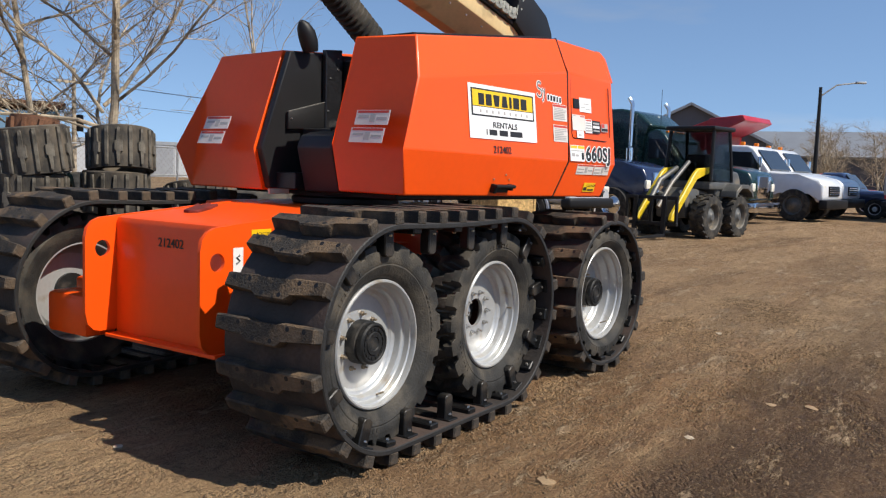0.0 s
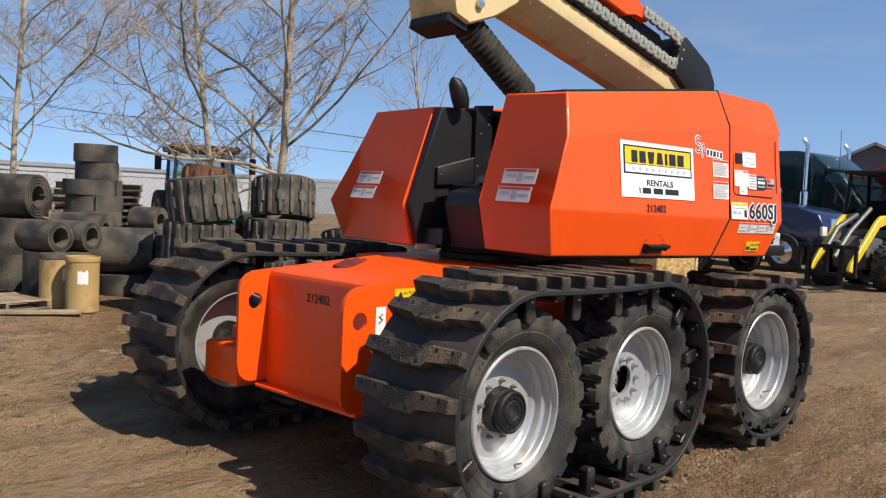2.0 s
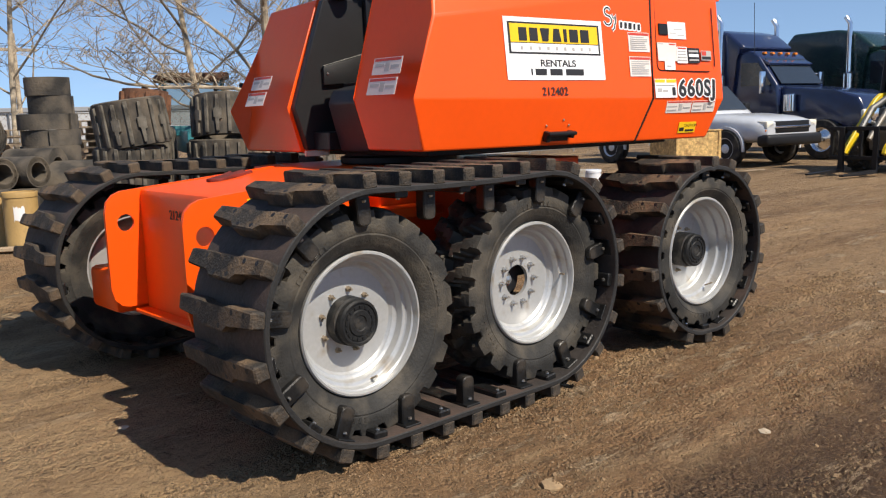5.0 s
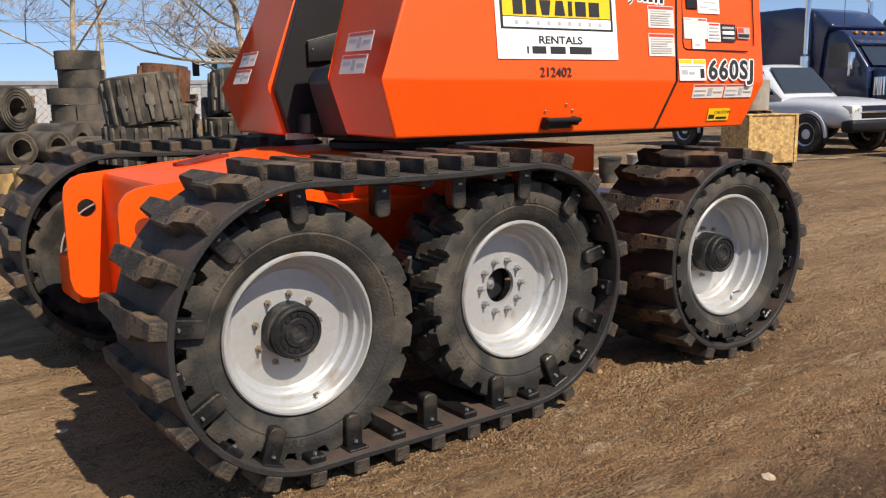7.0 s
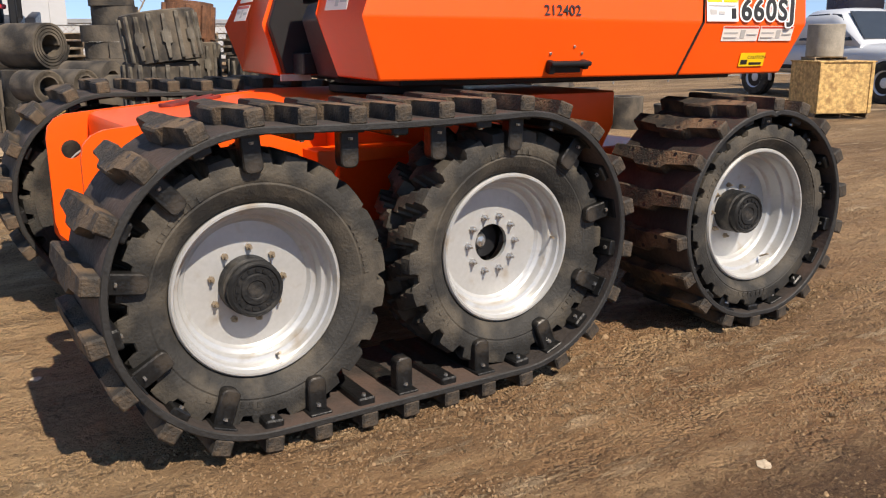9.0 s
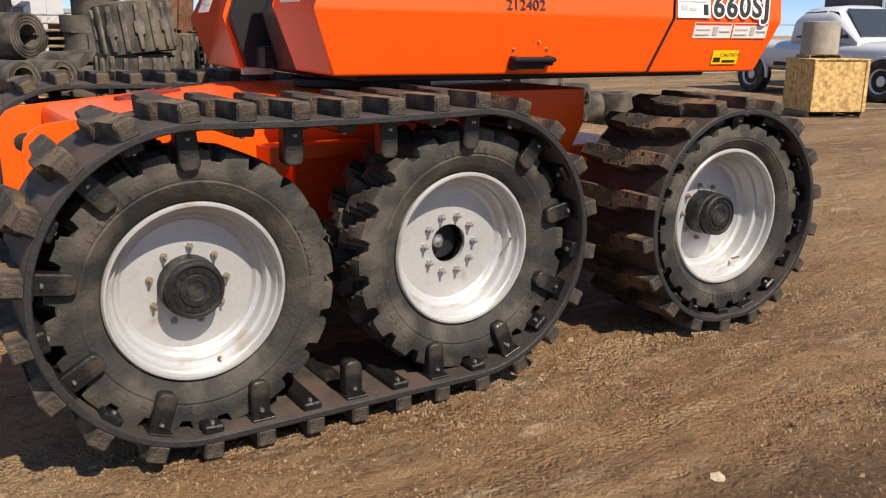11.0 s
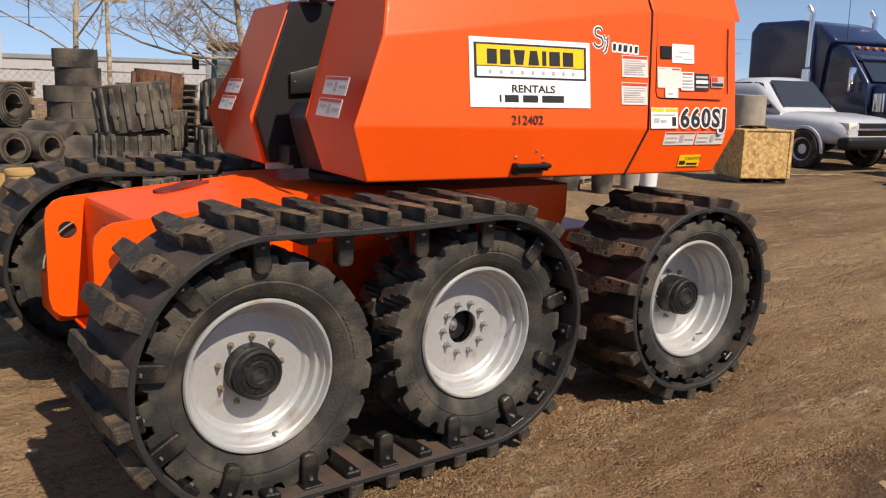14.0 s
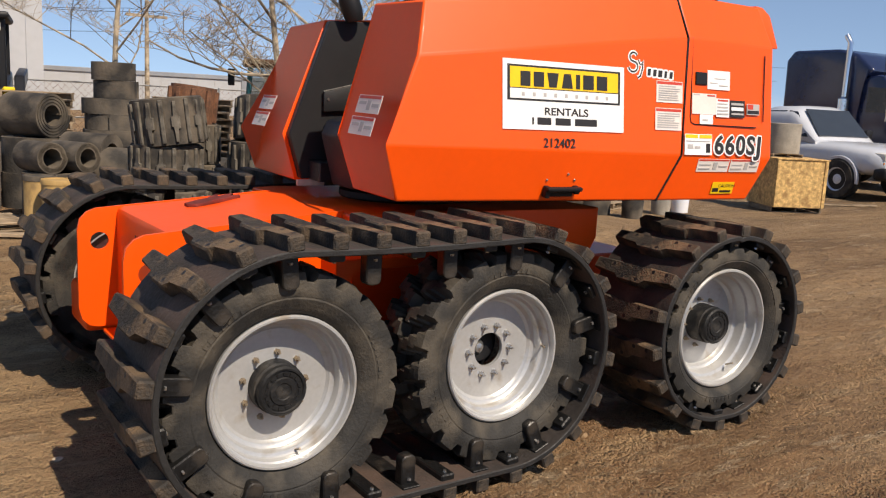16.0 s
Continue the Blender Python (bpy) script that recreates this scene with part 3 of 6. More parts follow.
# chassis
def keyhole(outline, cx, cz, r, n=20):
    """An outline with a round hole, joined to its nearest corner by a slit."""
    i = min(range(len(outline)), key=lambda k: math.dist(outline[k], (cx, cz)))
    a0 = math.atan2(outline[i][1] - cz, outline[i][0] - cx)
    hole = [(cx + r * math.cos(a0 - 2 * math.pi * k / n), cz + r * math.sin(a0 - 2 * math.pi * k / n)) for k in range(n + 1)]
    return outline[:i + 1] + hole + outline[i:]


PLATE = [(-.40, .55), (-.385, .49), (-.35, .455), (-.31, .445), (.62, .445), (.62, 1.135), (-.20, 1.068), (-.31, 1.058), (-.355, 1.04), (-.388, 1.005), (-.40, .95)]
for y0 in (.708, 1.600):
    bm = B()
    prism(bm, keyhole(PLATE, -.295, .892, .045), "y", y0, y0 + .022)
    part("side_plate", bm, ORANGE, lift)
bm = B()
prism(bm, [(-.21, .42), (-.21, 1.03), (-.20, 1.055), (-.175, 1.066), (.62, 1.128), (.62, .42)], "y", .731, 1.599)
part("front_frame", bm, ORANGE, lift)
bm = B()
box(bm, -.285, -.212, .731, 1.599, .412, .432, .004)
part("bottom_lip", bm, ORANGE, lift)
bm = B()
prism(bm, [(.61, .60), (.61, 1.126), (.75, 1.132), (2.20, 1.125), (2.20, .95), (2.05, .70), (1.5, .60)], "y", .60, 1.84, .008)
part("main_frame", bm, ORANGE, lift)
bm = B()
prism(bm, [(.45, .95), (.45, .84), (.52, .84), (.54, .90), (.9, .90), (.9, .95)], "y", .44, .60, .004)
part("bracket", bm, ORANGE, lift)
bm = B()
box(bm, 2.18, 2.80, .83, 1.61, .45, .80, .01)
part("rear_frame", bm, ORANGE, lift)
for x in (0.0, 2.51):
    bm = B()
    box(bm, x - .13, x + .13, .34, 2.10, .44, .68, .02, 2)
    part("axle", bm, ORANGE, lift)
bm = B()
box(bm, -.36, -.16, 1.66, 2.02, .40, .63, .03, 2)
part("axle_end", bm, ORANGE, lift)
bm = B()
box(bm, .1, 2.4, .9, 1.5, .36, .43, .01)
part("belly_plate", bm, BLACK, lift)
bm = B()
lathe(bm, [(.001, 1.12), (.33, 1.12), (.35, 1.14), (.35, 1.17), (.32, 1.18), (.32, 1.20), (.001, 1.20)], 48, "z", (1.25, 1.22, 0), closed=False)
part("slew_ring", bm, BLACK, lift)

# turntable, in its own axes: u to the tail, v to the far side
SUP = Matrix.Translation((1.25, 1.22, 0)) @ Matrix.Rotation(radians(-5.3), 4, "Z")


def sup(name, bm, material, label=""):
    ob = part(name, bm, material, lift, label)
    ob.matrix_basis = SUP
    if material == ORANGE:
        for p in ob.data.polygons:
            p.use_smooth = p.area < .02
    return ob


bm = B()
front = [(-.413, -.47, 2.118), (-.363, -0.887, 2.110), (-.415, -0.962, 1.867), (-.585, -1.007, 1.477), (-.490, -0.947, 1.225), (-.474, -.42, 1.225), (-.590, -.472, 1.495)]
seam = [(1.120, -.47, 2.292), (1.120, -0.865, 2.289), (1.160, -0.944, 2.064), (1.128, -1.007, 1.460), (1.035, -0.947, 1.216), (1.035, -.42, 1.216), (1.128, -.472, 1.49)]
loft(bm, [front, seam])
bmesh.ops.bevel(bm, geom=list(bm.edges), offset=0.009, segments=2, affect="EDGES", profile=0.5)
hood = sup("hood", bm, ORANGE, "orange faceted engine hood")
bm = B()
seam2 = [(x + .010, y, z) for x, y, z in seam]
tail = [(1.76, -.47, 2.285), (1.76, -0.847, 2.280), (1.81, -0.934, 2.060), (1.815, -1.000, 1.450), (1.715, -0.942, 1.212), (1.715, -.42, 1.212), (1.815, -.472, 1.49)]
tail2 = [(1.85, -.47, 2.20), (1.85, -0.772, 2.19), (1.875, -0.862, 2.04), (1.86, -0.922, 1.46), (1.78, -0.882, 1.30), (1.78, -.42, 1.30), (1.86, -.472, 1.49)]
loft(bm, [seam2, tail, tail2])
bmesh.ops.bevel(bm, geom=list(bm.edges), offset=0.009, segments=2, affect="EDGES", profile=0.5)
cover = sup("tail_cover", bm, ORANGE, "orange tail cover with stickers")
# added black strip: the dark of the open gap put into colour
bm = B()
tube(bm, [(x + .005, y * .997, z) for x, y, z in (seam[0], seam[1], seam[2], seam[3], seam[4], seam[5])], .0065, 6)
sup("seam_rubber", bm, BLACK)
bm = B()
loft(bm, [[(1.78, -0.930, 2.055), (1.87, -0.920, 2.06), (1.895, -0.862, 2.06), (1.895, -.50, 2.06), (1.78, -.50, 2.05)],
          [(1.76, -0.862, 2.24), (1.85, -0.857, 2.24), (1.89, -0.802, 2.23), (1.89, -.50, 2.23), (1.76, -.50, 2.24)],
          [(1.75, -0.837, 2.289), (1.81, -0.832, 2.286), (1.85, -0.782, 2.275), (1.85, -.50, 2.275), (1.75, -.50, 2.289)]])
bmesh.ops.bevel(bm, geom=list(bm.edges), offset=.008, segments=2, affect="EDGES", profile=.5)
sup("tail_lip", bm, ORANGE)
bm = B()
front = [(-.42, .16, 2.078), (-.40, .80, 2.075), (-.45, .90, 1.85), (-.665, .93, 1.465), (-.585, .87, 1.212), (-.585, .13, 1.212), (-.665, .13, 1.465)]
back = [(1.75, .16, 2.26), (1.75, .80, 2.26), (1.80, .90, 2.05), (1.82, .945, 1.465), (1.75, .885, 1.212), (1.75, .13, 1.212), (1.82, .13, 1.465)]
loft(bm, [front, back])
bmesh.ops.bevel(bm, geom=list(bm.edges), offset=0.009, segments=2, affect="EDGES", profile=0.5)
sup("far_hood", bm, ORANGE, "orange faceted tank hood")
bm = B()
prism(bm, [(-.425, 2.068), (.60, 2.125), (.60, 1.225), (-.57, 1.225), (-.64, 1.465)], "y", .075, .128, .006)
sup("inner_panel", bm, PANEL)
bm = B()
prism(bm, [(-.458, 1.693), (-.143, 1.776), (-.135, 1.612), (-.457, 1.588)], "y", .048, .074, .005, 2)
sup("console_panel", bm, PANEL, "raised black console panel with a pale upper edge")
# thin paler strip along the panel's upper edge
bm = B()
prism(bm, [(-.458, 1.6935), (-.143, 1.7765), (-.143, 1.7815), (-.460, 1.6985)], "y", .046, .060, .001)
sup("worn_edge", bm, PALE_EDGE)
bm = B()
prism(bm, [(-.155, 1.60), (-.165, 2.105), (-.02, 2.12), (-.02, 1.60)], "y", .036, .074, .005)
sup("console_post", bm, BLACK_PAINT)
for u, z in ((-.435, 1.655), (-.125, 1.93), (-.14, 1.72), (-.06, 2.06), (-.06, 1.99)):
    bm = B()
    lathe(bm, [(.001, -.004), (.005, -.004), (.006, 0), (.006, .004), (.001, .004)], 10, "y", (u, .045 if u < -.2 else .033, z), closed=False)
    sup("screw", bm, STEEL)
bm = B()
box(bm, -.53, -.30, -.10, .072, 1.224, 1.325, .006)
sup("console_ledge", bm, BLACK_PAINT)
bm = B()
box(bm, -.600, -.445, .045, .065, 1.190, 1.222, .003)
sup("data_plate", bm, CREAM_TAG)
for z in (1.80, 1.95):
    sup("hinge", box(B(), -.065, -.045, .055, .074, z, z + .07, .004), STEEL)
bm = B()
prism(bm, [(-.30, 1.205), (-.30, 1.30), (-.12, 1.50), (-.12, 1.62), (.02, 1.72), (.02, 2.06), (1.0, 2.10), (1.6, 2.10), (1.6, 1.205)], "y", -.41, .07, .008)
sup("centre_body", bm, PANEL)
bm = B()
prism(bm, [(-.465, 1.215), (-.535, 1.478), (-.505, 1.548), (-.42, 1.572), (-.25, 1.595), (-.25, 1.215)], "y", -.415, -.115, .012, 3)
sup("control_box", bm, BOX_GREY, "dark grey plastic control box")
bm = B()
box(bm, -.33, -.31, -.19, .06, 1.42, 1.60, .006)
box(bm, -.31, -.27, -.19, .06, 1.30, 1.32, .004)
sup("console_shelf", bm, BLACK_PAINT)
bm = B()
prism(bm, [(-.33, 2.108), (1.06, 2.268), (1.06, 2.298), (-.33, 2.130)], "y", -.835, -.45, .003)
sup("top_trim", bm, BLACK)
bm = B()
box(bm, -.30, 1.60, -.72, .76, 1.185, 1.222, .008)
sup("turntable_plate", bm, BLACK)

# decals and handle on the near side of the hood
UP_K, LOW_K = 0.115, -0.235


def side_pose(u, z, k=UP_K, lift_by=0.004):
    v = -1.007 + k * (z - 1.477)
    y = Vector((0, k, 1)).normalized()
    n = Vector((1, 0, 0)).cross(y)
    p = Vector((u, v, z)) + n * lift_by
    return SUP @ Matrix(((1, y.x, n.x, p.x), (0, y.y, n.y, p.y), (0, y.z, n.z, p.z), (0, 0, 0, 1)))


def sticker(name, u0, u1, z0, z1, material, k=UP_K, by=0.004, parent=None, bars=(), label=""):
    """A thin label; bars: (x0, x1, y0, y1, material) as shares of its size."""
    w, h = u1 - u0, z1 - z0
    bm = B()
    box(bm, -w / 2, w / 2, -h / 2, h / 2, -0.001, 0.001)
    ob = part(name, bm, material, parent or lift, label)
    ob.matrix_basis = side_pose((u0 + u1) / 2, (z0 + z1) / 2, k, by)
    for i, (x0, x1, y0, y1, ink) in enumerate(bars):
        bm = B()
        box(bm, (x0 - .5) * w, (x1 - .5) * w, (y0 - .5) * h, (y1 - .5) * h, 0.0011, 0.0018 + 0.0007 * min(i, 3))
        part("print", bm, ink, ob)
    return ob


def text_lines(n, ink, y0=0.08, y1=0.8, seed=1):
    rnd = random.Random(seed)
    step = (y1 - y0) / n
    return [(0.08, rnd.uniform(0.7, 0.93), y1 - (i + 0.7) * step, y1 - (i + 0.25) * step, ink) for i in range(n)]


sign = sticker("rental_sign", .012, .730, 1.563, 1.885, WHITE, label="white rental sign with a yellow panel", bars=[
    (.035, .965, .415, .925, INK), (.055, .945, .60, .895, YELLOW), (.055, .945, .445, .585, WHITE)])
for k, (w0, slant) in enumerate(((.055, .0), (.058, .0), (.066, .012), (.064, -.012), (.024, .0), (.064, .0), (.064, .0))):
    x0 = -.262 + sum((.055, .058, .066, .064, .024, .064, .064)[:k]) + k * .0195
    bm = B()
    prism(bm, [(x0 + max(slant, 0), .040), (x0 + w0 - max(slant, 0), .040), (x0 + w0 + min(slant, 0), .108), (x0 - min(slant, 0), .108)], "z", .0030, .0046, .0)
    part("logo_shape", bm, INK, sign)
for k in range(9):
    bm = B()
    box(bm, -.255 + k * .062, -.239 + k * .062, -.006, .012, .0030, .0046)
    part("logo_shape", bm, GREY_INK, sign)
lettering("word", "RENTALS", .034, INK, sign, pose(0.005, -.090, .0012), squeeze=1.3, bold=.0012)
for k, (a, b) in enumerate(((-.195, -.185), (-.165, -.085), (-.06, .03), (.055, .19))):
    bm = B()
    box(bm, a, b, -.137, -.103, .0012, .002)
    part("number_bar", bm, INK, sign)
lettering("fleet_number", "212402", .042, INK, lift, side_pose(.338, 1.485), squeeze=1.05, bold=.0005)
SLANT = Matrix(((1, .2, 0, 0), (0, 1, 0, 0), (0, 0, 1, 0), (0, 0, 0, 1)))
for ch, du, sq in (("6", 0, .95), ("6", .081, .95), ("0", .162, .95), ("S", .240, .95), ("J", .304, 1.1)):
    for k in range(10):
        a = 2 * math.pi * k / 10
        shift = Matrix.Translation((.0105 * math.cos(a), .0085 * math.sin(a), .00012 * k))
        lettering("number_edge", ch, .094, WHITE, lift, side_pose(1.392 + du, 1.472, UP_K, .0022) @ SLANT @ shift, squeeze=sq, bold=.003)
    lettering("model_number", ch, .094, INK, lift, side_pose(1.392 + du, 1.472, UP_K, .0055) @ SLANT, squeeze=sq, bold=.0042)


def stroke(points, r, ink, by):
    """A brush stroke lying on the hood's side."""
    bm = B()
    tube(bm, [(x, y, 0) for x, y in points], r, 6)
    bmesh.ops.scale(bm, vec=(1, 1, .12), verts=bm.verts)
    part("script_mark", bm, ink, lift).matrix_basis = side_pose(.80, 1.88, UP_K, by)


CURL = [(-.010 + .024 * math.cos(radians(20 + 25 * k)), .062 + .022 * math.sin(radians(20 + 25 * k))) for k in range(11)]
CURL += [(-.012 + .030 * math.cos(radians(80 - 25 * k)), .014 + .026 * math.sin(radians(80 - 25 * k))) for k in range(1, 11)]
TAIL = [(.022, .050), (.030, .030), (.040, .024), (.052, .046), (.050, .010), (.036, -.030), (.020, -.040)]
for pts in (CURL, TAIL):
    stroke(pts, .011, WHITE, .004)
    stroke(pts, .0045, INK, .006)
for k, w0 in enumerate((.022, .024, .030, .020, .024)):
    bm = B()
    prism(bm, rounded(-w0 / 2 - .007, w0 / 2 + .007, -.026, .026, (.010,) * 4, 3), "z", 0, .0006)
    part("script_mark", bm, WHITE, lift).matrix_basis = side_pose(.895 + k * .037, 1.872 - k * .002, UP_K, .0036 + k * .0002)
    bm = B()
    prism(bm, [(-w0 / 2, -.017), (w0 / 2 - .004, -.017), (w0 / 2, .017), (-w0 / 2 + .003, .017)], "z", 0, .0008)
    part("script_mark", bm, INK, lift).matrix_basis = side_pose(.895 + k * .037, 1.872 - k * .002, UP_K, .0056)
for u0, u1, z0, z1, sd in ((.945, 1.125, 1.725, 1.835, 1), (.94, 1.12, 1.585, 1.698, 2)):
    sticker("notice", u0, u1, z0, z1, PALE, bars=[(0.02, .98, .84, .97, RED_INK)] + text_lines(7, GREY_INK, seed=sd))
bm = B()
box(bm, -.04, .04, -.033, .033, -.004, .006, .003)
part("latch", bm, BLACK, lift).matrix_basis = side_pose(1.257, 1.861)
sticker("notice", 1.303, 1.468, 1.808, 1.908, WHITE, bars=[(.1, .45, .3, .36, GREY_INK), (.3, .8, .55, .6, GREY_INK), (.5, .9, .2, .25, GREY_INK)])
sticker("notice", 1.195, 1.368, 1.676, 1.784, PALE, bars=[(.05, .3, .9, .95, GREY_INK), (.62, .95, .88, .95, RED_INK)])
sticker("notice", 1.369, 1.466, 1.665, 1.763, WHITE, by=.005, bars=[(.1, .9, .85, .95, RED_INK)] + text_lines(4, GREY_INK, seed=5))
sticker("notice", 1.25, 1.345, 1.625, 1.675, WHITE, by=.005, bars=[(.2, .6, .3, .5, GREY_INK)])
sticker("plate", 1.471, 1.586, 1.667, 1.758, INK, bars=[(.1, .9, .72, .85, GREY_INK), (.1, .9, .4, .6, WHITE), (.1, .9, .15, .25, GREY_INK)])
sticker("plate", 1.602, 1.70, 1.685, 1.744, GREY_INK, bars=[(.05, .5, .5, .95, RED_INK), (.05, .95, .1, .4, INK)])
sticker("notice", 1.146, 1.342, 1.462, 1.572, WHITE, bars=[(0.02, .47, .8, .97, YELLOW), (.53, .98, .8, .97, YELLOW), (.1, .3, .3, .5, GREY_INK), (.36, .56, .3, .42, GREY_INK), (.78, .92, .12, .55, INK), (.05, .9, .64, .68, GREY_INK)])
for u0, u1 in ((1.262, 1.495), (1.505, 1.728)):
    sticker("notice", u0, u1, 1.372, 1.444, PALE, LOW_K, bars=[(.02, .98, .84, .97, RED_INK), (.05, .42, .5, .6, GREY_INK), (.5, .62, .2, .75, GREY_INK), (.68, .95, .4, .5, GREY_INK), (.05, .4, .2, .3, GREY_INK)])
cau = sticker("caution_label", 1.415, 1.58, 1.250, 1.316, YELLOW, LOW_K, bars=[(.05, .32, .15, .5, INK), (.4, .9, .12, .3, INK)])
lettering("word", "CAUTION", .016, INK, cau, pose(.028, .004, .0012), squeeze=1.2)
# seams of the small door on the cover


def skin(u, z):
    v = -1.007 + .115 * (z - 1.477) if z < 2.062 else -.940 + .36 * (z - 2.062)
    return (u, v - .001, z)


for pts in ([skin(1.165, 2.25), skin(1.20, 2.062), skin(1.192, 1.85), skin(1.185, 1.66), skin(1.192, 1.632), skin(1.215, 1.622), skin(1.45, 1.620), skin(1.68, 1.618)],
            [skin(1.735, 1.65), skin(1.738, 1.85), skin(1.742, 2.01)]):
    bm = B()
    tube(bm, pts, .0032, 6)
    sup("door_seam", bm, BLACK)
# handle
bm = B()
box(bm, -.105, -.075, -.028, .028, -.002, .035, .006, 2)
box(bm, .070, .100, -.010, .028, -.002, .035, .006, 2)
box(bm, -.105, .105, .008, .030, .020, .050, .009, 2)
box(bm, -.075, .075, -.028, .004, -.001, .012, .003)
part("handle", bm, BLACK, lift, "black plastic grab handle").matrix_basis = side_pose(.392, 1.272, LOW_K, .002)
for u, z in ((-.09, .055), (.075, .055), (.03, .085)):
    bm = B()
    lathe(bm, [(.001, .004), (.006, .003), (.007, 0), (.001, 0)], 8, "z", (u, z, 0))
    part("screw", bm, STEEL, lift).matrix_basis = side_pose(.392, 1.272, LOW_K, .003)


# stickers on the sloping front faces
def face_pose(p0, p1, p2):
    x = (Vector(p1) - Vector(p0)).normalized()
    y = (Vector(p2) - Vector(p0))
    n = x.cross(y).normalized()
    y = n.cross(x)
    p = Vector(p0) + n * 0.004
    return SUP @ Matrix(((x.x, y.x, n.x, p.x), (x.y, y.y, n.y, p.y), (x.z, y.z, n.z, p.z), (0, 0, 0, 1)))


for p0, p1, p2, v0 in (((-.592, -.472, 1.487), (-.587, -1.007, 1.480), (-.413, -.47, 2.118), .135), ((-.665, .93, 1.466), (-.665, .13, 1.466), (-.42, .93, 2.077), .235)):
    m = face_pose(p0, p1, p2)
    for z in (.022, .124):
        bm = B()
        box(bm, 0, .25, 0, .085, -.001, .001)
        ob = part("notice", bm, PALE, lift)
        ob.matrix_basis = m @ pose(v0 + (.012 if z > .1 else 0), z, 0)
        for a, b, c, d, ink in ((.01, .24, .068, .082, RED_INK), (.02, .10, .04, .055, GREY_INK), (.11, .15, .015, .06, GREY_INK), (.16, .235, .03, .045, GREY_INK)):
            bm = B()
            box(bm, a, b, c, d, .0012, .002)
            part("print", bm, ink, ob)

# chassis labels
m = Matrix(((0, 0, -1, -.2125), (-1, 0, 0, 1.15), (0, 1, 0, .925), (0, 0, 0, 1)))
lettering("fleet_number", "212402", .046, INK, lift, m, squeeze=1.0, bold=.0005)
for x, z, w, h, mtl in ((-.01, 1.008, .135, .068, YELLOW), (-.165, .88, .065, .155, WHITE)):
    bm = B()
    box(bm, -w / 2, w / 2, -.001, .001, -h / 2, h / 2)
    ob = part("caution_label" if mtl is YELLOW else "notice", bm, mtl, lift)
    ob.matrix_basis = pose(x, .706, z)
    bm = B()
    if mtl is YELLOW:
        prism(bm, [(-.055, -.02), (-.005, -.02), (-.03, .02)], "y", -.0025, -.0012)
        box(bm, .0, .06, -.0025, -.0012, -.02, -.01)
        lettering("word", "CAUTION", .014, INK, ob, pose(.028, -.0012, .005, 90, 0, 0), squeeze=1.1)
    else:
        tube(bm, [(.01, -.002, .04), (-.012, -.002, .03), (.012, -.002, .012), (-.012, -.002, -.002)], .004, 6)
    part("print", bm, INK, ob)

# boom over the turntable: along -u, rising
BOOM = SUP @ pose(1.95, -0.02, 2.277, 0, 15.5, 0)


def boom_part(name, bm, material, label=""):
    ob = part(name, bm, material, lift, label)
    ob.matrix_basis = BOOM
    return ob


bm = B()
prism(bm, [(-.17, .10), (-.17, -.005), (-.01, -.128), (.10, -.128), (.20, -.005), (.20, .10), (.18, .12), (-.15, .12)], "x", -2.2, .04, .006, 2)
boom_part("boom", bm, CREAM, "cream telescopic boom")
bm = B()
prism(bm, [(-2.90, .20), (-2.64, -.20), (-2.54, -.40), (-2.42, -.41), (-2.24, -.28), (-2.10, -.13), (-1.98, .13), (-2.1, .30), (-2.90, .34)], "y", -.20, .22, .012)
boom_part("boom_knuckle", bm, CREAM)
bm = B()
box(bm, -2.57, -2.40, -.17, .19, -.455, -.39, .01)
boom_part("knuckle_foot", bm, BLACK)
bm = B()
lathe(bm, [(.001, -.225), (.026, -.225), (.03, -.20), (.001, -.20)], 16, "y", (-2.392, 0, -.269))
boom_part("pin", bm, STEEL)
bm = B()
prism(bm, [(-.46, .12), (-.475, .39), (-.42, .425), (-.06, .35), (.06, .25), (.095, .14), (.06, .05), (-.20, .03)], "y", -.22, .20, .02, 2)
boom_part("boom_cover", bm, BLACK)
bm = B()
box(bm, .03, .09, -.20, .22, -.16, .12, .02, 2)
boom_part("boom_foot", bm, BLACK)
bm = B()
lathe(bm, [(.022, -.25), (.034, -.25), (.034, -.228), (.022, -.228)], 20, "y", (.06, 0, .06))
boom_part("lifting_eye", bm, STEEL)
bm = B()
prism(bm, [(-1.75, .27), (-1.7, .43), (-1.05, .44), (-.90, .40), (-.86, .33), (-1.02, .33), (-1.10, .27)], "y", -.20, -.02, .01)
boom_part("boom_guard", bm, ORANGE)
bm = B()
prism(bm, [(-2.0, .136), (-2.0, .33), (-.62, .36), (-.50, .28), (-.52, .136)], "y", -.13, .10, .01)
boom_part("chain_trough", bm, BLACK)
for k in range(9):
    bm = B()
    lathe(bm, [(.001, -.041), (.006, -.043), (.008, -.034), (.001, -.034)], 8, "z", (-1.95 + k * .2, -.135, 0), closed=False)
    boom_part("bolt", bm, STEEL)
LINK = mat("grey_chain_link", (0.34, 0.35, 0.29), 0.45, metal=0.25, vary=0.35, scale=30)
bm = B()
prism(bm, rounded(-.044, .044, -.043, .043, (.026,) * 4, 3), "y", -.03, .0, .004)
lathe(bm, [(.001, -.036), (.010, -.036), (.012, -.03), (.001, -.03)], 10, "y", (0, 0, 0))
LINK_ME = simple_mesh(bm, LINK)
carrier = boom_part("cable_carrier", box(B(), -2.15, -.45, -.19, .12, .112, .136), BLACK, "grey cable chain")
chain = [(-2.14 + k * .09, .172) for k in range(19)]
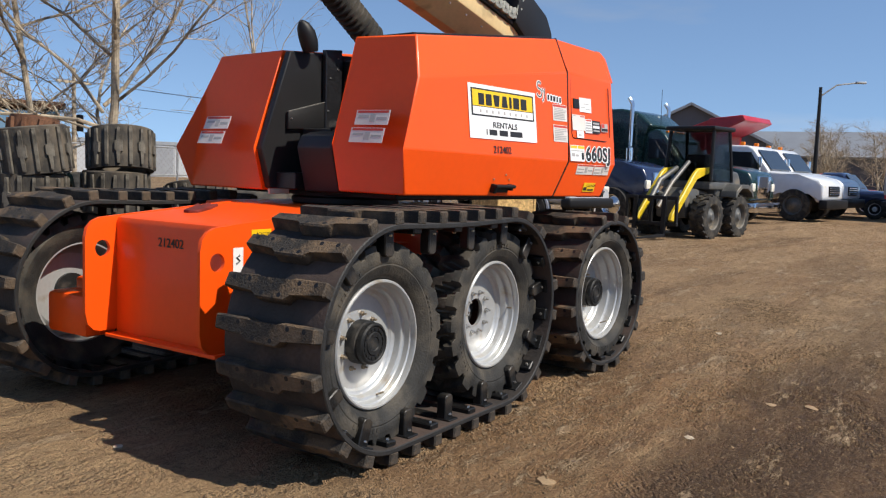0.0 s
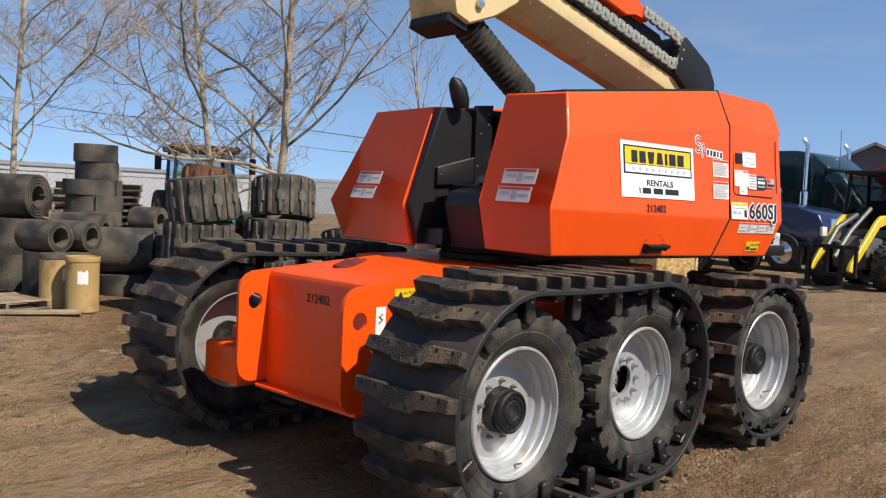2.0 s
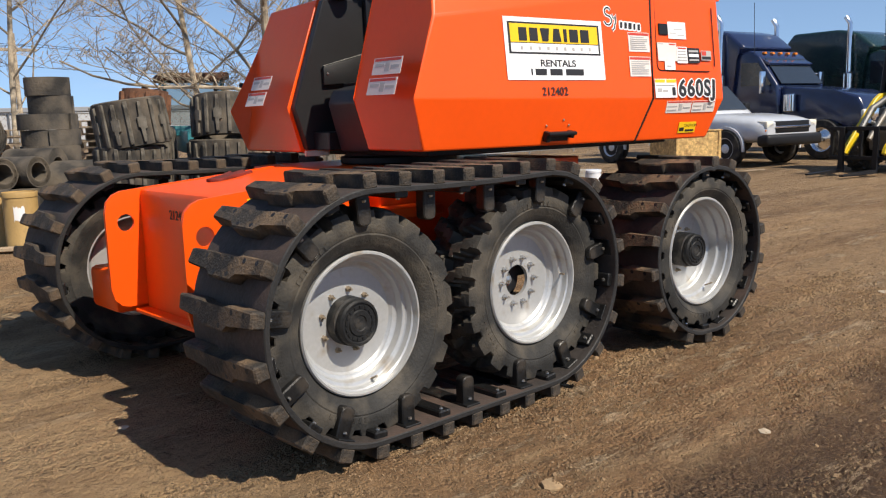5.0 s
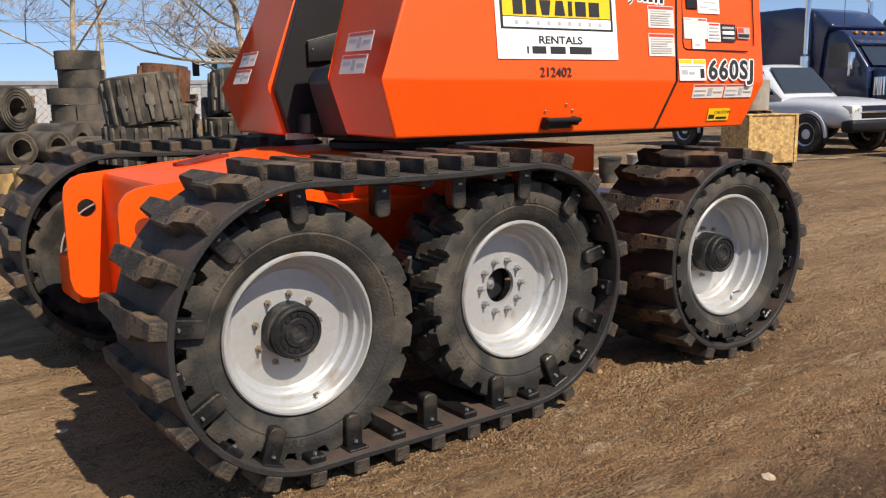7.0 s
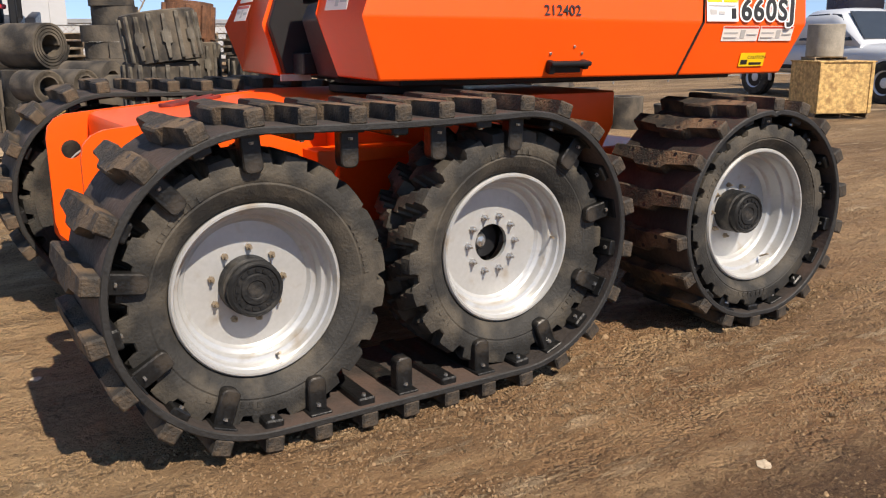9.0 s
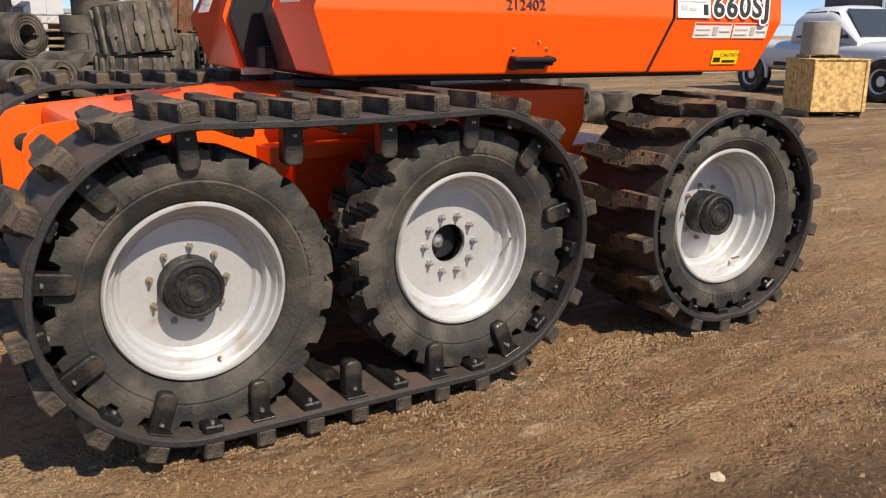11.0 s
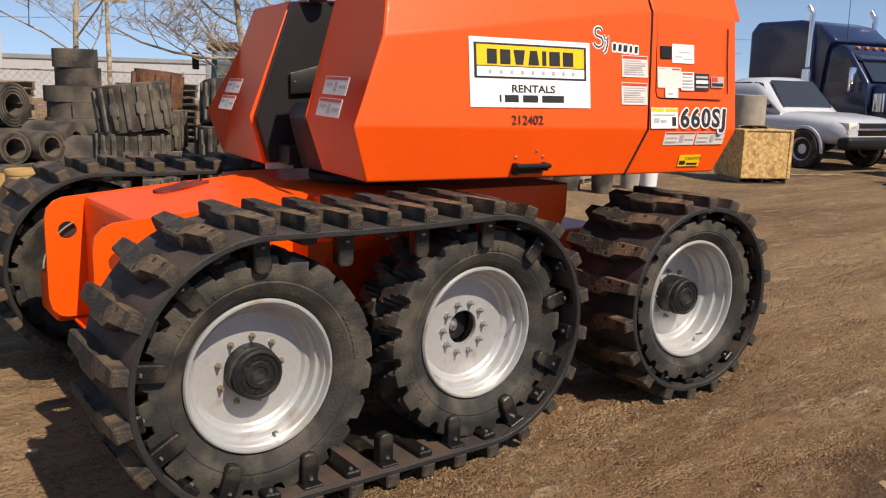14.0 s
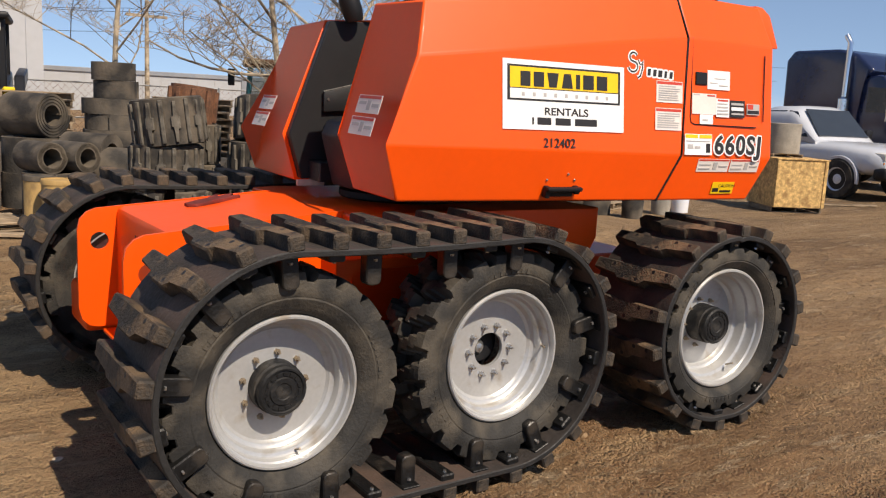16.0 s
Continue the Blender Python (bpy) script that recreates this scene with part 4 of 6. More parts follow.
chain += [(-.52 + .105 * math.sin(a), .277 - .105 * math.cos(a)) for a in (0.55, 1.25, 1.95, 2.65)]
chain += [(-.55 - k * .088, .382) for k in range(5)]
for x, z in chain:
    child("link", LINK_ME, carrier, pose(x, -.185, z))
# rubber boot round the lift cylinder, and the exhaust
bm = B()
prof = [(.001, 0.0)]
for k in range(15):
    prof += [(.070, .02 + k * .042), (.096, .034 + k * .042), (.096, .048 + k * .042)]
prof += [(.085, .66), (.070, .665), (.055, .75), (.001, .75)]
lathe(bm, prof, 28, "z", closed=False)
boot = part("cylinder_boot", bm, RUBBER, lift, "black ribbed rubber boot")
boot.matrix_basis = SUP @ look((-.41, -.08, 2.57), (.11, -.08, 2.21)) @ pose(0, 0, 0, 180, 0, 0)
bm = B()
tube(bm, [(-.303, .03, 2.072), (-.306, .03, 2.085), (-.315, .03, 2.12), (-.34, .03, 2.18), (-.37, .03, 2.225), (-.39, .03, 2.25)], [.045, .050, .056, .056, .042, .014], 14)
part("exhaust_pipe", bm, BLACK, lift, "black curved exhaust outlet").matrix_basis = SUP


# ---- yard: rolls of rubber track and belting ----
TAN = mat("tan_fibreboard", (0.42, 0.27, 0.10), 0.7, vary=0.12, scale=3, fine=30, dirt=(0.2, 0.13, 0.06), dirt_amount=0.2)
GREY_RUB = mat("weathered_rubber", (0.046, 0.040, 0.033), 0.85, vary=0.45, scale=4, fine=40, bump=0.5, dirt=(0.125, 0.100, 0.072), dirt_amount=0.5, dirt_scale=3, random_tint=0.3)
LUG_OLD = mat("weathered_lug", (0.078, 0.068, 0.054), 0.85, vary=0.35, scale=6, fine=50, bump=0.5, dirt=(0.17, 0.15, 0.12), dirt_amount=0.5, dirt_scale=5, random_tint=0.3)
WOOD = mat("grey_pallet_wood", (0.27, 0.20, 0.13), 0.8, vary=0.3, scale=5, fine=60, bump=0.3, random_tint=0.25)
OSB = mat("strand_board", (0.60, 0.38, 0.14), 0.7, vary=0.35, scale=14, fine=45, dirt=(0.30, 0.17, 0.06), dirt_amount=0.3, dirt_scale=11)
CONCRETE = mat("grey_concrete", (0.30, 0.27, 0.22), 0.85, vary=0.2, scale=5, fine=50, bump=0.3)
TEAL = mat("teal_paint", (0.02, 0.16, 0.17), 0.4, vary=0.15)
CAR_WHITE = mat("white_car_paint", (0.72, 0.73, 0.75), 0.25, vary=0.04, coat=0.4)
PEARL = mat("grey_white_car_paint", (0.50, 0.52, 0.55), 0.25, vary=0.04, coat=0.5)
SILVER = mat("silver_car_paint", (0.62, 0.65, 0.69), 0.28, metal=0.1, vary=0.05, coat=0.4)
NAVY = mat("navy_truck_paint", (0.012, 0.020, 0.060), 0.22, vary=0.1, coat=0.5)
GREEN = mat("dark_green_truck_paint", (0.008, 0.030, 0.028), 0.25, vary=0.1, coat=0.5)
RED = mat("red_box_paint", (0.45, 0.012, 0.020), 0.35, vary=0.15, coat=0.2)
CHROME = mat("chrome", (0.75, 0.75, 0.76), 0.12, metal=1.0, vary=0.03)
LAMP_GLASS = mat("lamp_lens", (0.75, 0.72, 0.62), 0.12, vary=0.05)
AMBER = mat("amber_lens", (0.8, 0.22, 0.02), 0.2, vary=0.05)
YEL_PAINT = mat("yellow_machine_paint", (0.72, 0.50, 0.02), 0.4, vary=0.1)
GREY_PAINT = mat("grey_machine_paint", (0.085, 0.085, 0.080), 0.45, vary=0.15, dirt=(0.18, 0.15, 0.11), dirt_amount=0.25)
SIDING = mat("white_metal_siding", (0.40, 0.41, 0.42), 0.55, vary=0.05, scale=0.3, fine=3)
SHED = mat("grey_shed_siding", (0.10, 0.10, 0.11), 0.6, vary=0.1, scale=0.3, fine=3)
ROOF = mat("pale_metal_roof", (0.33, 0.34, 0.35), 0.4, metal=0.4, vary=0.1, scale=0.3, fine=3)
BARK = mat("pale_bark", (0.42, 0.34, 0.24), 0.85, vary=0.35, scale=5, fine=30, bump=0.4, dirt=(0.10, 0.08, 0.06), dirt_amount=0.3)
TWIG = mat("brown_twigs", (0.36, 0.28, 0.19), 0.85, vary=0.3)
GALV = mat("galvanised_wire", (0.38, 0.38, 0.37), 0.45, metal=0.6, vary=0.2)

CAB_GLASS = mat("tinted_car_glass", (0.030, 0.036, 0.042), 0.06, vary=0.1, spec=0.7)
CLEAR = bpy.data.materials.new("clear_cab_glass")
CLEAR.use_nodes = True
for key, value in (("Base Color", (0.42, 0.46, 0.45, 1)), ("Roughness", 0.04), ("Transmission Weight", 1.0), ("IOR", 1.12)):
    CLEAR.node_tree.nodes["Principled BSDF"].inputs[key].default_value = value

OLD_LUG_ME = LUG_ME.copy()
OLD_LUG_ME.materials.clear()
OLD_LUG_ME.materials.append(LUG_OLD)
OLD_LUG_ME.materials.append(BLACK)
bm = B()
lathe(bm, [(.44, 0), (.465, .012), (.465, .555), (.44, BELT_W), (.40, BELT_W), (.40, 0)], 40, "z")
ROLL_ME = simple_mesh(bm, GREY_RUB)
bm = B()
lathe(bm, [(.33, .02), (.36, .02), (.36, .54), (.33, .54)], 32, "z", (.03, .01, 0))
COIL_ME = simple_mesh(bm, GREY_RUB)
bm = B()
prism(bm, [(-.022, .04), (.022, .04), (.022, .20), (.060, .20), (.060, .34), (.024, .34), (.024, .52), (-.020, .52), (-.020, .34), (-.055, .34), (-.055, .22), (-.022, .22)], "z", -.004, .035, bevel=.006)
PAD_ME = simple_mesh(bm, LUG_OLD)
bm = B()
prism(bm, [(-.026, .03), (.026, .03), (.026, .54), (-.026, .54)], "z", -.004, .032, bevel=.006)
STRIP_ME = simple_mesh(bm, LUG_OLD)


def track_roll(x, y, z, tilt=(0, 0), turn=0, size=0.72, label="weathered black rubber track rolled up, lugs outward"):
    t = thing("track_roll", label, "rubber track", pose(x, y, z, tilt[0], tilt[1], turn) @ Matrix.Diagonal((size * .9, size * .9, size, 1)), "rolled rubber tracks")
    child("belt", ROLL_ME, t)
    child("inner_coil", COIL_ME, t)
    for k in range(18):
        a = 2 * math.pi * k / 18
        c, s = math.cos(a), math.sin(a)
        child("lug", PAD_ME if k % 2 else STRIP_ME, t, Matrix(((-s, 0, c, .462 * c), (c, 0, s, .462 * s), (0, 1, 0, 0), (0, 0, 0, 1))))
    return t


for x, y, turns in ((.78, 4.05, (3, 11, 25, 4)), (1.64, 4.15, (20, 2, 13, 9)), (2.32, 3.85, (5, 15, 30))):
    for k, turn in enumerate(turns):
        top = k == len(turns) - 1
        track_roll(x + .03 * (k % 2), y + .02 * (k % 3), rise(x, y) - .19 + .366 * k, ((-4, -6) if x < 1.5 else (-8, 7)) if top else (0, 0), turn, .66)
track_roll(1.40, 5.45, rise(1.4, 5.45) - .15, (0, 0), 5, .66)
track_roll(1.40, 5.45, rise(1.4, 5.45) + .226, (0, 0), 15, .66)
RUSTY = thing("rusty_coil", "rusty steel-cored track strip coiled between the rolls", "rubber track", pose(1.18, 4.72, rise(1.2, 4.72) + .96, 0, 6, 0) @ Matrix.Scale(.9, 4))
bm = B()
lathe(bm, [(.20, 0), (.22, 0), (.22, .36), (.20, .36)], 24, "z")
part("strip", bm, RUST, RUSTY)
for k in range(10):
    a = 2 * math.pi * k / 10
    bm = B()
    box(bm, .20, .25, -.02, .02, .03, .33, .004)
    part("cleat", bm, RUST, RUSTY).matrix_basis = Matrix.Rotation(a, 4, "Z")
track_roll(1.18, 4.75, rise(1.2, 4.75) - .15, (0, 0), 9, .66)
track_roll(1.18, 4.75, rise(1.2, 4.75) + .226, (0, 0), 19, .66)
track_roll(1.18, 4.75, rise(1.2, 4.75) + .602, (0, 0), 29, .62)


def belt_coil(x, y, z, r, w, lying, turn, label, turns=4):
    """A strip of belting wound into a spiral; lying: on its side with the eye showing."""
    bm = B()
    n, t = 40 * turns, 0.022
    inner = max(r - turns * 0.03, 0.08)
    rings = []
    for k in range(n + 1):
        a = 2 * math.pi * k / 40
        rr = inner + (r - inner) * k / n
        c, s = math.cos(a), math.sin(a)
        rings.append([bm.verts.new(v) for v in ((rr * c, -w / 2, rr * s), ((rr + t) * c, -w / 2, (rr + t) * s), ((rr + t) * c, w / 2, (rr + t) * s), (rr * c, w / 2, rr * s))])
    for p, q in zip(rings, rings[1:]):
        for i in range(4):
            bm.faces.new((p[i], p[(i + 1) % 4], q[(i + 1) % 4], q[i]))
    bm.faces.new(rings[0][::-1])
    bm.faces.new(rings[-1])
    z += rise(x, y)
    m = pose(x, y, z + r + t, 0, 0, turn) if lying else pose(x, y, z + w / 2, 90, 0, turn)
    t_ob = thing("belt_roll", label, "belt roll", m, "rolls of belting")
    part("belt", bm, GREY_RUB, t_ob)
    return t_ob


FLAT, LYING = "black rubber belting rolled up and laid flat in a stack", "black rubber belting rolled up, lying on its side"
for k, (dx, dy, r) in enumerate(((0, 0, .29), (.015, -.01, .285), (-.012, .01, .29), (.01, .012, .28), (-.008, -.012, .285), (.012, 0, .278), (-.006, .01, .282))):
    belt_coil(.94 + dx, 6.55 + dy, k * .160, r, .158, False, 50 * k, FLAT)
for k in range(2):
    belt_coil(.985 - .012 * k, 6.55, 1.12 + k * .185, .212, .183, False, 70 * k, FLAT)
for x, y, z, r, w, turn in ((.20, 6.65, .70, .21, .52, 35), (.08, 5.58, .44, .125, .42, 20), (.37, 5.64, .44, .125, .42, 28), (.62, 6.05, .42, .17, .5, 40), (.92, 5.75, .20, .22, .55, 60), (1.95, 7.3, .50, .15, .35, 30), (1.78, 6.62, 0, .24, .6, 40), (2.1, 6.9, 0, .24, .7, 30), (2.6, 6.4, 0, .22, .6, 20), (1.9, 6.1, 0, .19, .5, 50),
                            (.1, 8.6, .55, .24, .7, 60), (-.5, 8.9, 0, .3, .8, 65), (2.9, 7.4, 0, .26, .7, 10), (-.9, 8.2, 0, .24, .7, 60),
                            (6.3, 6.3, 0, .27, .7, 40), (6.95, 6.5, 0, .25, .7, 35), (5.7, 6.5, 0, .3, .8, 30), (7.6, 6.9, 0, .22, .6, 80), (6.6, 7.3, 0, .3, .8, 10), (6.45, 6.75, .52, .2, .6, 30)):
    belt_coil(x, y, z, r, w, True, turn, LYING)
for x, y, z, r, h in ((.20, 6.65, 0, .30, .35), (.20, 6.65, .35, .29, .35), (-.45, 6.55, 0, .30, .55), (.24, 5.62, 0, .30, .44), (.62, 6.05, 0, .2, .42), (.92, 5.75, 0, .25, .20), (-.05, 8.5, 0, .3, .54), (-.75, 7.4, 0, .30, .62), (-.62, 8.6, 0, .34, .55), (-.62, 8.6, .55, .34, .60), (-1.5, 8.9, 0, .36, .70), (-1.3, 8.0, 0, .3, .5), (8.6, 7.2, 0, .3, .5)):
    belt_coil(x, y, z, r, h, False, 0, "thick black rubber belting rolled up standing on the dirt", 6)


def drum(x, y, label, torn):
    d = thing("fibre_drum", label, "drum", pose(x, y, rise(x, y), 0, 0, torn * 40 - 60) @ Matrix.Diagonal((.47, .47, .60, 1)), "tan fibre drums")
    bm = B()
    lathe(bm, [(.001, 0), (.285, 0), (.29, .02), (.285, .03), (.285, .70), (.001, .70)], 40, "z", closed=False)
    part("body", bm, TAN, d)
    bm = B()
    lathe(bm, [(.286, .70), (.296, .705), (.298, .76), (.290, .775), (.27, .775), (.268, .76), (.001, .755), (.001, .70)], 40, "z", closed=False)
    part("lid", bm, GREY_RUB if torn > 1 else TAN, d)
    bm = B()
    rnd = random.Random(torn)
    cols = [(-.10 + .02 * k, .40 + rnd.uniform(-.02, .015), .58 + rnd.uniform(-.02, .02)) for k in range(10)]
    vs = [(rr * math.sin(a / .287), -rr * math.cos(a / .287), z) for a, lo, hi in cols for rr, z in ((.2865, lo), (.2895, lo), (.2895, hi), (.2865, hi))]
    fs = [(4 * k + i, 4 * k + (i + 1) % 4, 4 * k + 4 + (i + 1) % 4, 4 * k + 4 + i) for k in range(9) for i in range(4)]
    put(bm, vs, fs + [(0, 1, 2, 3), (39, 38, 37, 36)])
    part("torn_label", bm, WHITE, d)


drum(.085, 4.75, "tan fibre drum with a torn white label", 1)
drum(-.003, 5.08, "tan fibre drum with a grimy dark lid", 2)

bm = B()
box(bm, -.6, .6, -.045, .045, 0, .018, .003)
SLAT_ME = simple_mesh(bm, WOOD)
bm = B()
box(bm, -.02, .02, -.5, .5, 0, .085, .003)
RUNNER_ME = simple_mesh(bm, WOOD)


def pallet(x, y, z, turn, scale=1.0):
    p = thing("pallet", "weathered grey wooden pallet lying on the dirt", "pallet", pose(x, y, z, 0, 0, turn) @ Matrix.Scale(scale, 4), "wooden pallets")
    for k in range(3):
        child("runner", RUNNER_ME, p, pose(-.56 + .56 * k, 0, .018))
    for k in range(7):
        child("slat", SLAT_ME, p, pose(0, -.45 + .15 * k, .103))
    for k in range(3):
        child("slat", SLAT_ME, p, pose(0, -.45 + .45 * k, 0))
    return p


for a in ((-.50, 5.2, rise(-.5, 5.2) + .01, 8, .62), (9.3, 8.0, 0, 15)):
    pallet(*a)
for x, y, n, turn in ((-.6, 12.2, 8, 4), (1.0, 12.8, 9, 12), (2.6, 12.4, 8, -6), (-2.2, 11.9, 7, 10), (3.9, 13.2, 9, 3), (-3.8, 12.6, 8, -5)):
    for k in range(n):
        pallet(x + .03 * (k % 3), y, rise(x, y) + .001 + k * .122, turn + 2 * (k % 2))
for k, (x, y, turn, n) in enumerate(((-.36, 4.72, -26, .8), (-1.3, 4.1, 25, 1.2), (15.0, 7.0, -30, 1.6), (15.4, 6.8, -22, 1.3))):
    bm = B()
    box(bm, -n / 2, n / 2, -.05, .05, 0, .03, .004)
    t = thing("plank", "weathered loose wooden plank on the dirt", "plank", pose(x, y, rise(x, y) + .008, 0, 0, turn), "loose planks")
    part("board", bm, WOOD, t)

# ---- crates and pails by the trucks ----
pallet(13.1, 6.72, 0, -27, .85)
crate = thing("crate", "pale strand-board crate with a stained face on a pallet", "crate", pose(13.1, 6.72, .105, 0, 0, -27))
for (x0, x1, y0, y1, z0, z1) in ((-.49, .49, -.50, -.485, 0, .86), (-.49, .49, .485, .50, 0, .86), (-.50, -.485, -.5, .5, 0, .86), (.485, .50, -.5, .5, 0, .86)):
    part("panel", box(B(), x0, x1, y0, y1, z0, z1, .002), OSB, crate)
part("lid", box(B(), -.52, .52, -.52, .52, .862, .885, .003), OSB, crate)
for x in (-.46, .46):
    part("corner_post", box(B(), x - .03, x + .03, -.515, -.502, 0, .86, .002), OSB, crate)
pallet(13.05, 6.87, .99, -27, .5)
pot = thing("concrete_ring", "grey-brown concrete ring standing on a small pallet", "concrete ring", pose(13.05, 6.87, 1.052))
bm = B()
lathe(bm, [(.30, 0), (.31, .01), (.31, .55), (.30, .56), (.24, .56), (.23, .55), (.23, 0)], 32, "z")
part("wall", bm, CONCRETE, pot)
for x, y, r, h, mtl, lab in ((9.9, 6.9, .17, .38, CONCRETE, "pale plastic pail with a lid on the dirt"), (10.5, 7.0, .16, .34, CAR_WHITE, "white plastic pail on the dirt"), (8.9, 6.6, .18, .4, GREY_RUB, "grimy grey pail on the dirt")):
    p = thing("pail", lab, "pail", pose(x, y, 0), "pails")
    bm = B()
    lathe(bm, [(.001, 0), (r * .9, 0), (r, h), (.001, h)], 28, "z", closed=False)
    part("body", bm, mtl, p)
    bm = B()
    lathe(bm, [(.001, h - .03), (r * 1.05, h - .03), (r * 1.05, h + .01), (r * .95, h + .02), (.001, h + .015)], 28, "z", closed=False)
    part("lid", bm, mtl, p)


# ---- vehicles ----
def road_wheel(parent, x, y, r, w, rim_mat, lugs=False):
    bm = B()
    side = 1 if y > 0 else -1
    lathe(bm, [(r * .60, w * .5), (r * .8, w * .52), (r * .95, w * .48), (r, w * .36), (r, -w * .36), (r * .95, -w * .48), (r * .6, -w * .5)], 36, "y")
    t = part("wheel", bm, RUBBER, parent)
    t.matrix_basis = pose(x, y, r)
    if lugs:
        bm = B()
        for k in range(18):
            for half in (-1, 1):
                m = Matrix.Rotation(2 * math.pi * (k + half * .25) / 18, 4, "Y") @ pose(r, half * w * .24, 0, half * 28, 0, 0)
                box(bm, -.02, .022, -w * .26, w * .26, -.032, .032, m=m)
        tagged(part("tread", bm, RUBBER, t), kind="stuff")
    bm = B()
    lathe(bm, [(r * .61, side * w * .5), (r * .56, side * w * .45), (r * .50, side * w * .2), (r * .3, side * w * .3), (r * .16, side * w * .45), (.001, side * w * .45)], 28, "y", closed=False)
    part("rim", bm, rim_mat, t)


def body(name, outline, y0, y1, material, parent, bevel=0.04, segs=2, label=""):
    return part(name, prism(B(), outline, "y", y0, y1, bevel, segs), material, parent, label)


def slab(name, verts, material, parent, thick=0.02):
    """A thin pane through four corners."""
    a, b, c, d = [Vector(v) for v in verts]
    n = (b - a).cross(d - a).normalized() * thick
    bm = B()
    put(bm, [a, b, c, d, a + n, b + n, c + n, d + n], [(0, 1, 2, 3), (7, 6, 5, 4), (0, 4, 5, 1), (1, 5, 6, 2), (2, 6, 7, 3), (3, 7, 4, 0)])
    return part(name, bm, material, parent)


def ring_loft(bm, stations, power=3.2, n=20):
    """Rounded cross-sections (x, half width, z low, z high, tuck at the top) skinned along x."""
    loops = []
    for x, w, lo, hi, tuck in stations:
        loop, mid, half = [], (lo + hi) / 2, (hi - lo) / 2
        for k in range(n):
            a = 2 * math.pi * (k + .5) / n
            c, q = math.cos(a), math.sin(a)
            u = math.copysign(abs(c) ** (2 / power), c)
            v = math.copysign(abs(q) ** (2 / power), q)
            loop.append((x, u * w * (1 - tuck * max(v, 0) ** 2), mid + v * half))
        loops.append(loop)
    return loft(bm, loops)


def pickup(m, paint, label, group=""):
    """Nose along +x, centred on its rear axle's ground point."""
    t = thing("pickup_truck", label, "pickup truck", m, group)
    bm = B()
    ring_loft(bm, [(-1.26, .90, .58, 1.08, .03), (-1.20, .97, .52, 1.12, .03), (0, .99, .50, 1.13, .03), (1.0, .99, .46, 1.13, .04), (2.5, .99, .46, 1.13, .06), (3.3, .98, .50, 1.12, .10), (3.95, .96, .50, 1.06, .14), (4.20, .92, .52, 1.00, .16), (4.30, .84, .56, .94, .18)], 4.6, 28)
    part("body", bm, paint, t)
    bm = B()
    ring_loft(bm, [(.93, .86, 1.0, 1.30, .05), (1.02, .90, 1.0, 1.66, .16), (1.20, .90, 1.0, 1.80, .19), (1.90, .90, 1.0, 1.82, .19), (2.08, .90, 1.0, 1.74, .17), (2.66, .90, 1.0, 1.13, .05)], 4.6, 28)
    part("cab", bm, paint, t)
    slab("windshield", [(2.60, -.74, 1.20), (2.60, .74, 1.20), (2.10, .64, 1.735), (2.10, -.64, 1.735)], CAB_GLASS, t)
    for s in (-1, 1):
        v = [(1.82, s * .885, 1.17), (2.46, s * .885, 1.17), (2.03, s * .770, 1.68), (1.82, s * .770, 1.70)]
        slab("side_window", v if s < 0 else v[::-1], CAB_GLASS, t)
        v = [(1.10, s * .885, 1.17), (1.74, s * .885, 1.17), (1.74, s * .770, 1.70), (1.20, s * .770, 1.68)]
        slab("side_window", v if s < 0 else v[::-1], CAB_GLASS, t)
        part("headlight", box(B(), 4.02, 4.30, s * .74 - .12, s * .74 + .12, .80, .96, .035, 2), LAMP_GLASS, t)
        part("turn_light", box(B(), 4.02, 4.28, s * .74 - .12, s * .74 + .12, .72, .79, .02, 2), AMBER, t)
        part("mirror", box(B(), 2.26, 2.38, s * 1.08 - .1, s * 1.08 + .1, 1.16, 1.36, .035, 2), BLACK, t)
        part("door_handle", box(B(), 1.78, 1.94, s * .99 - .012, s * .99 + .012, .98, 1.02, .006), BLACK, t)
        part("sill_trim", box(B(), .62, 2.8, s * .985 - .012, s * .985 + .012, .60, .68, .01), BLACK, t)
        for x in (0, 3.38):
            bm = B()
            prism(bm, [(x + r * math.cos(radians(a)), .39 + r * math.sin(radians(a))) for r, sweep in ((.47, range(-8, 189, 14)), (.42, range(188, -9, -14))) for a in sweep], "y", s * .975 - .03, s * .975 + .03, .008)
            part("wheel_arch", bm, paint, t)
            bm = B()
            lathe(bm, [(.001, -.012), (.425, -.012), (.425, .012), (.001, .012)], 28, "y", (x, s * .982, .41), closed=False)
            part("wheel_well", bm, BLACK, t)
    part("grille", box(B(), 4.20, 4.31, -.58, .58, .70, .95, .02, 2), BLACK, t)
    part("grille_bar", box(B(), 4.29, 4.33, -.60, .60, .80, .85, .010), CHROME, t)
    part("bumper", box(B(), 4.10, 4.40, -.94, .94, .44, .68, .07, 3), BLACK, t)
    for x in (0, 3.38):
        for y in (-.90, .90):
            road_wheel(t, x, y, .39, .27, SILVER)
    return t


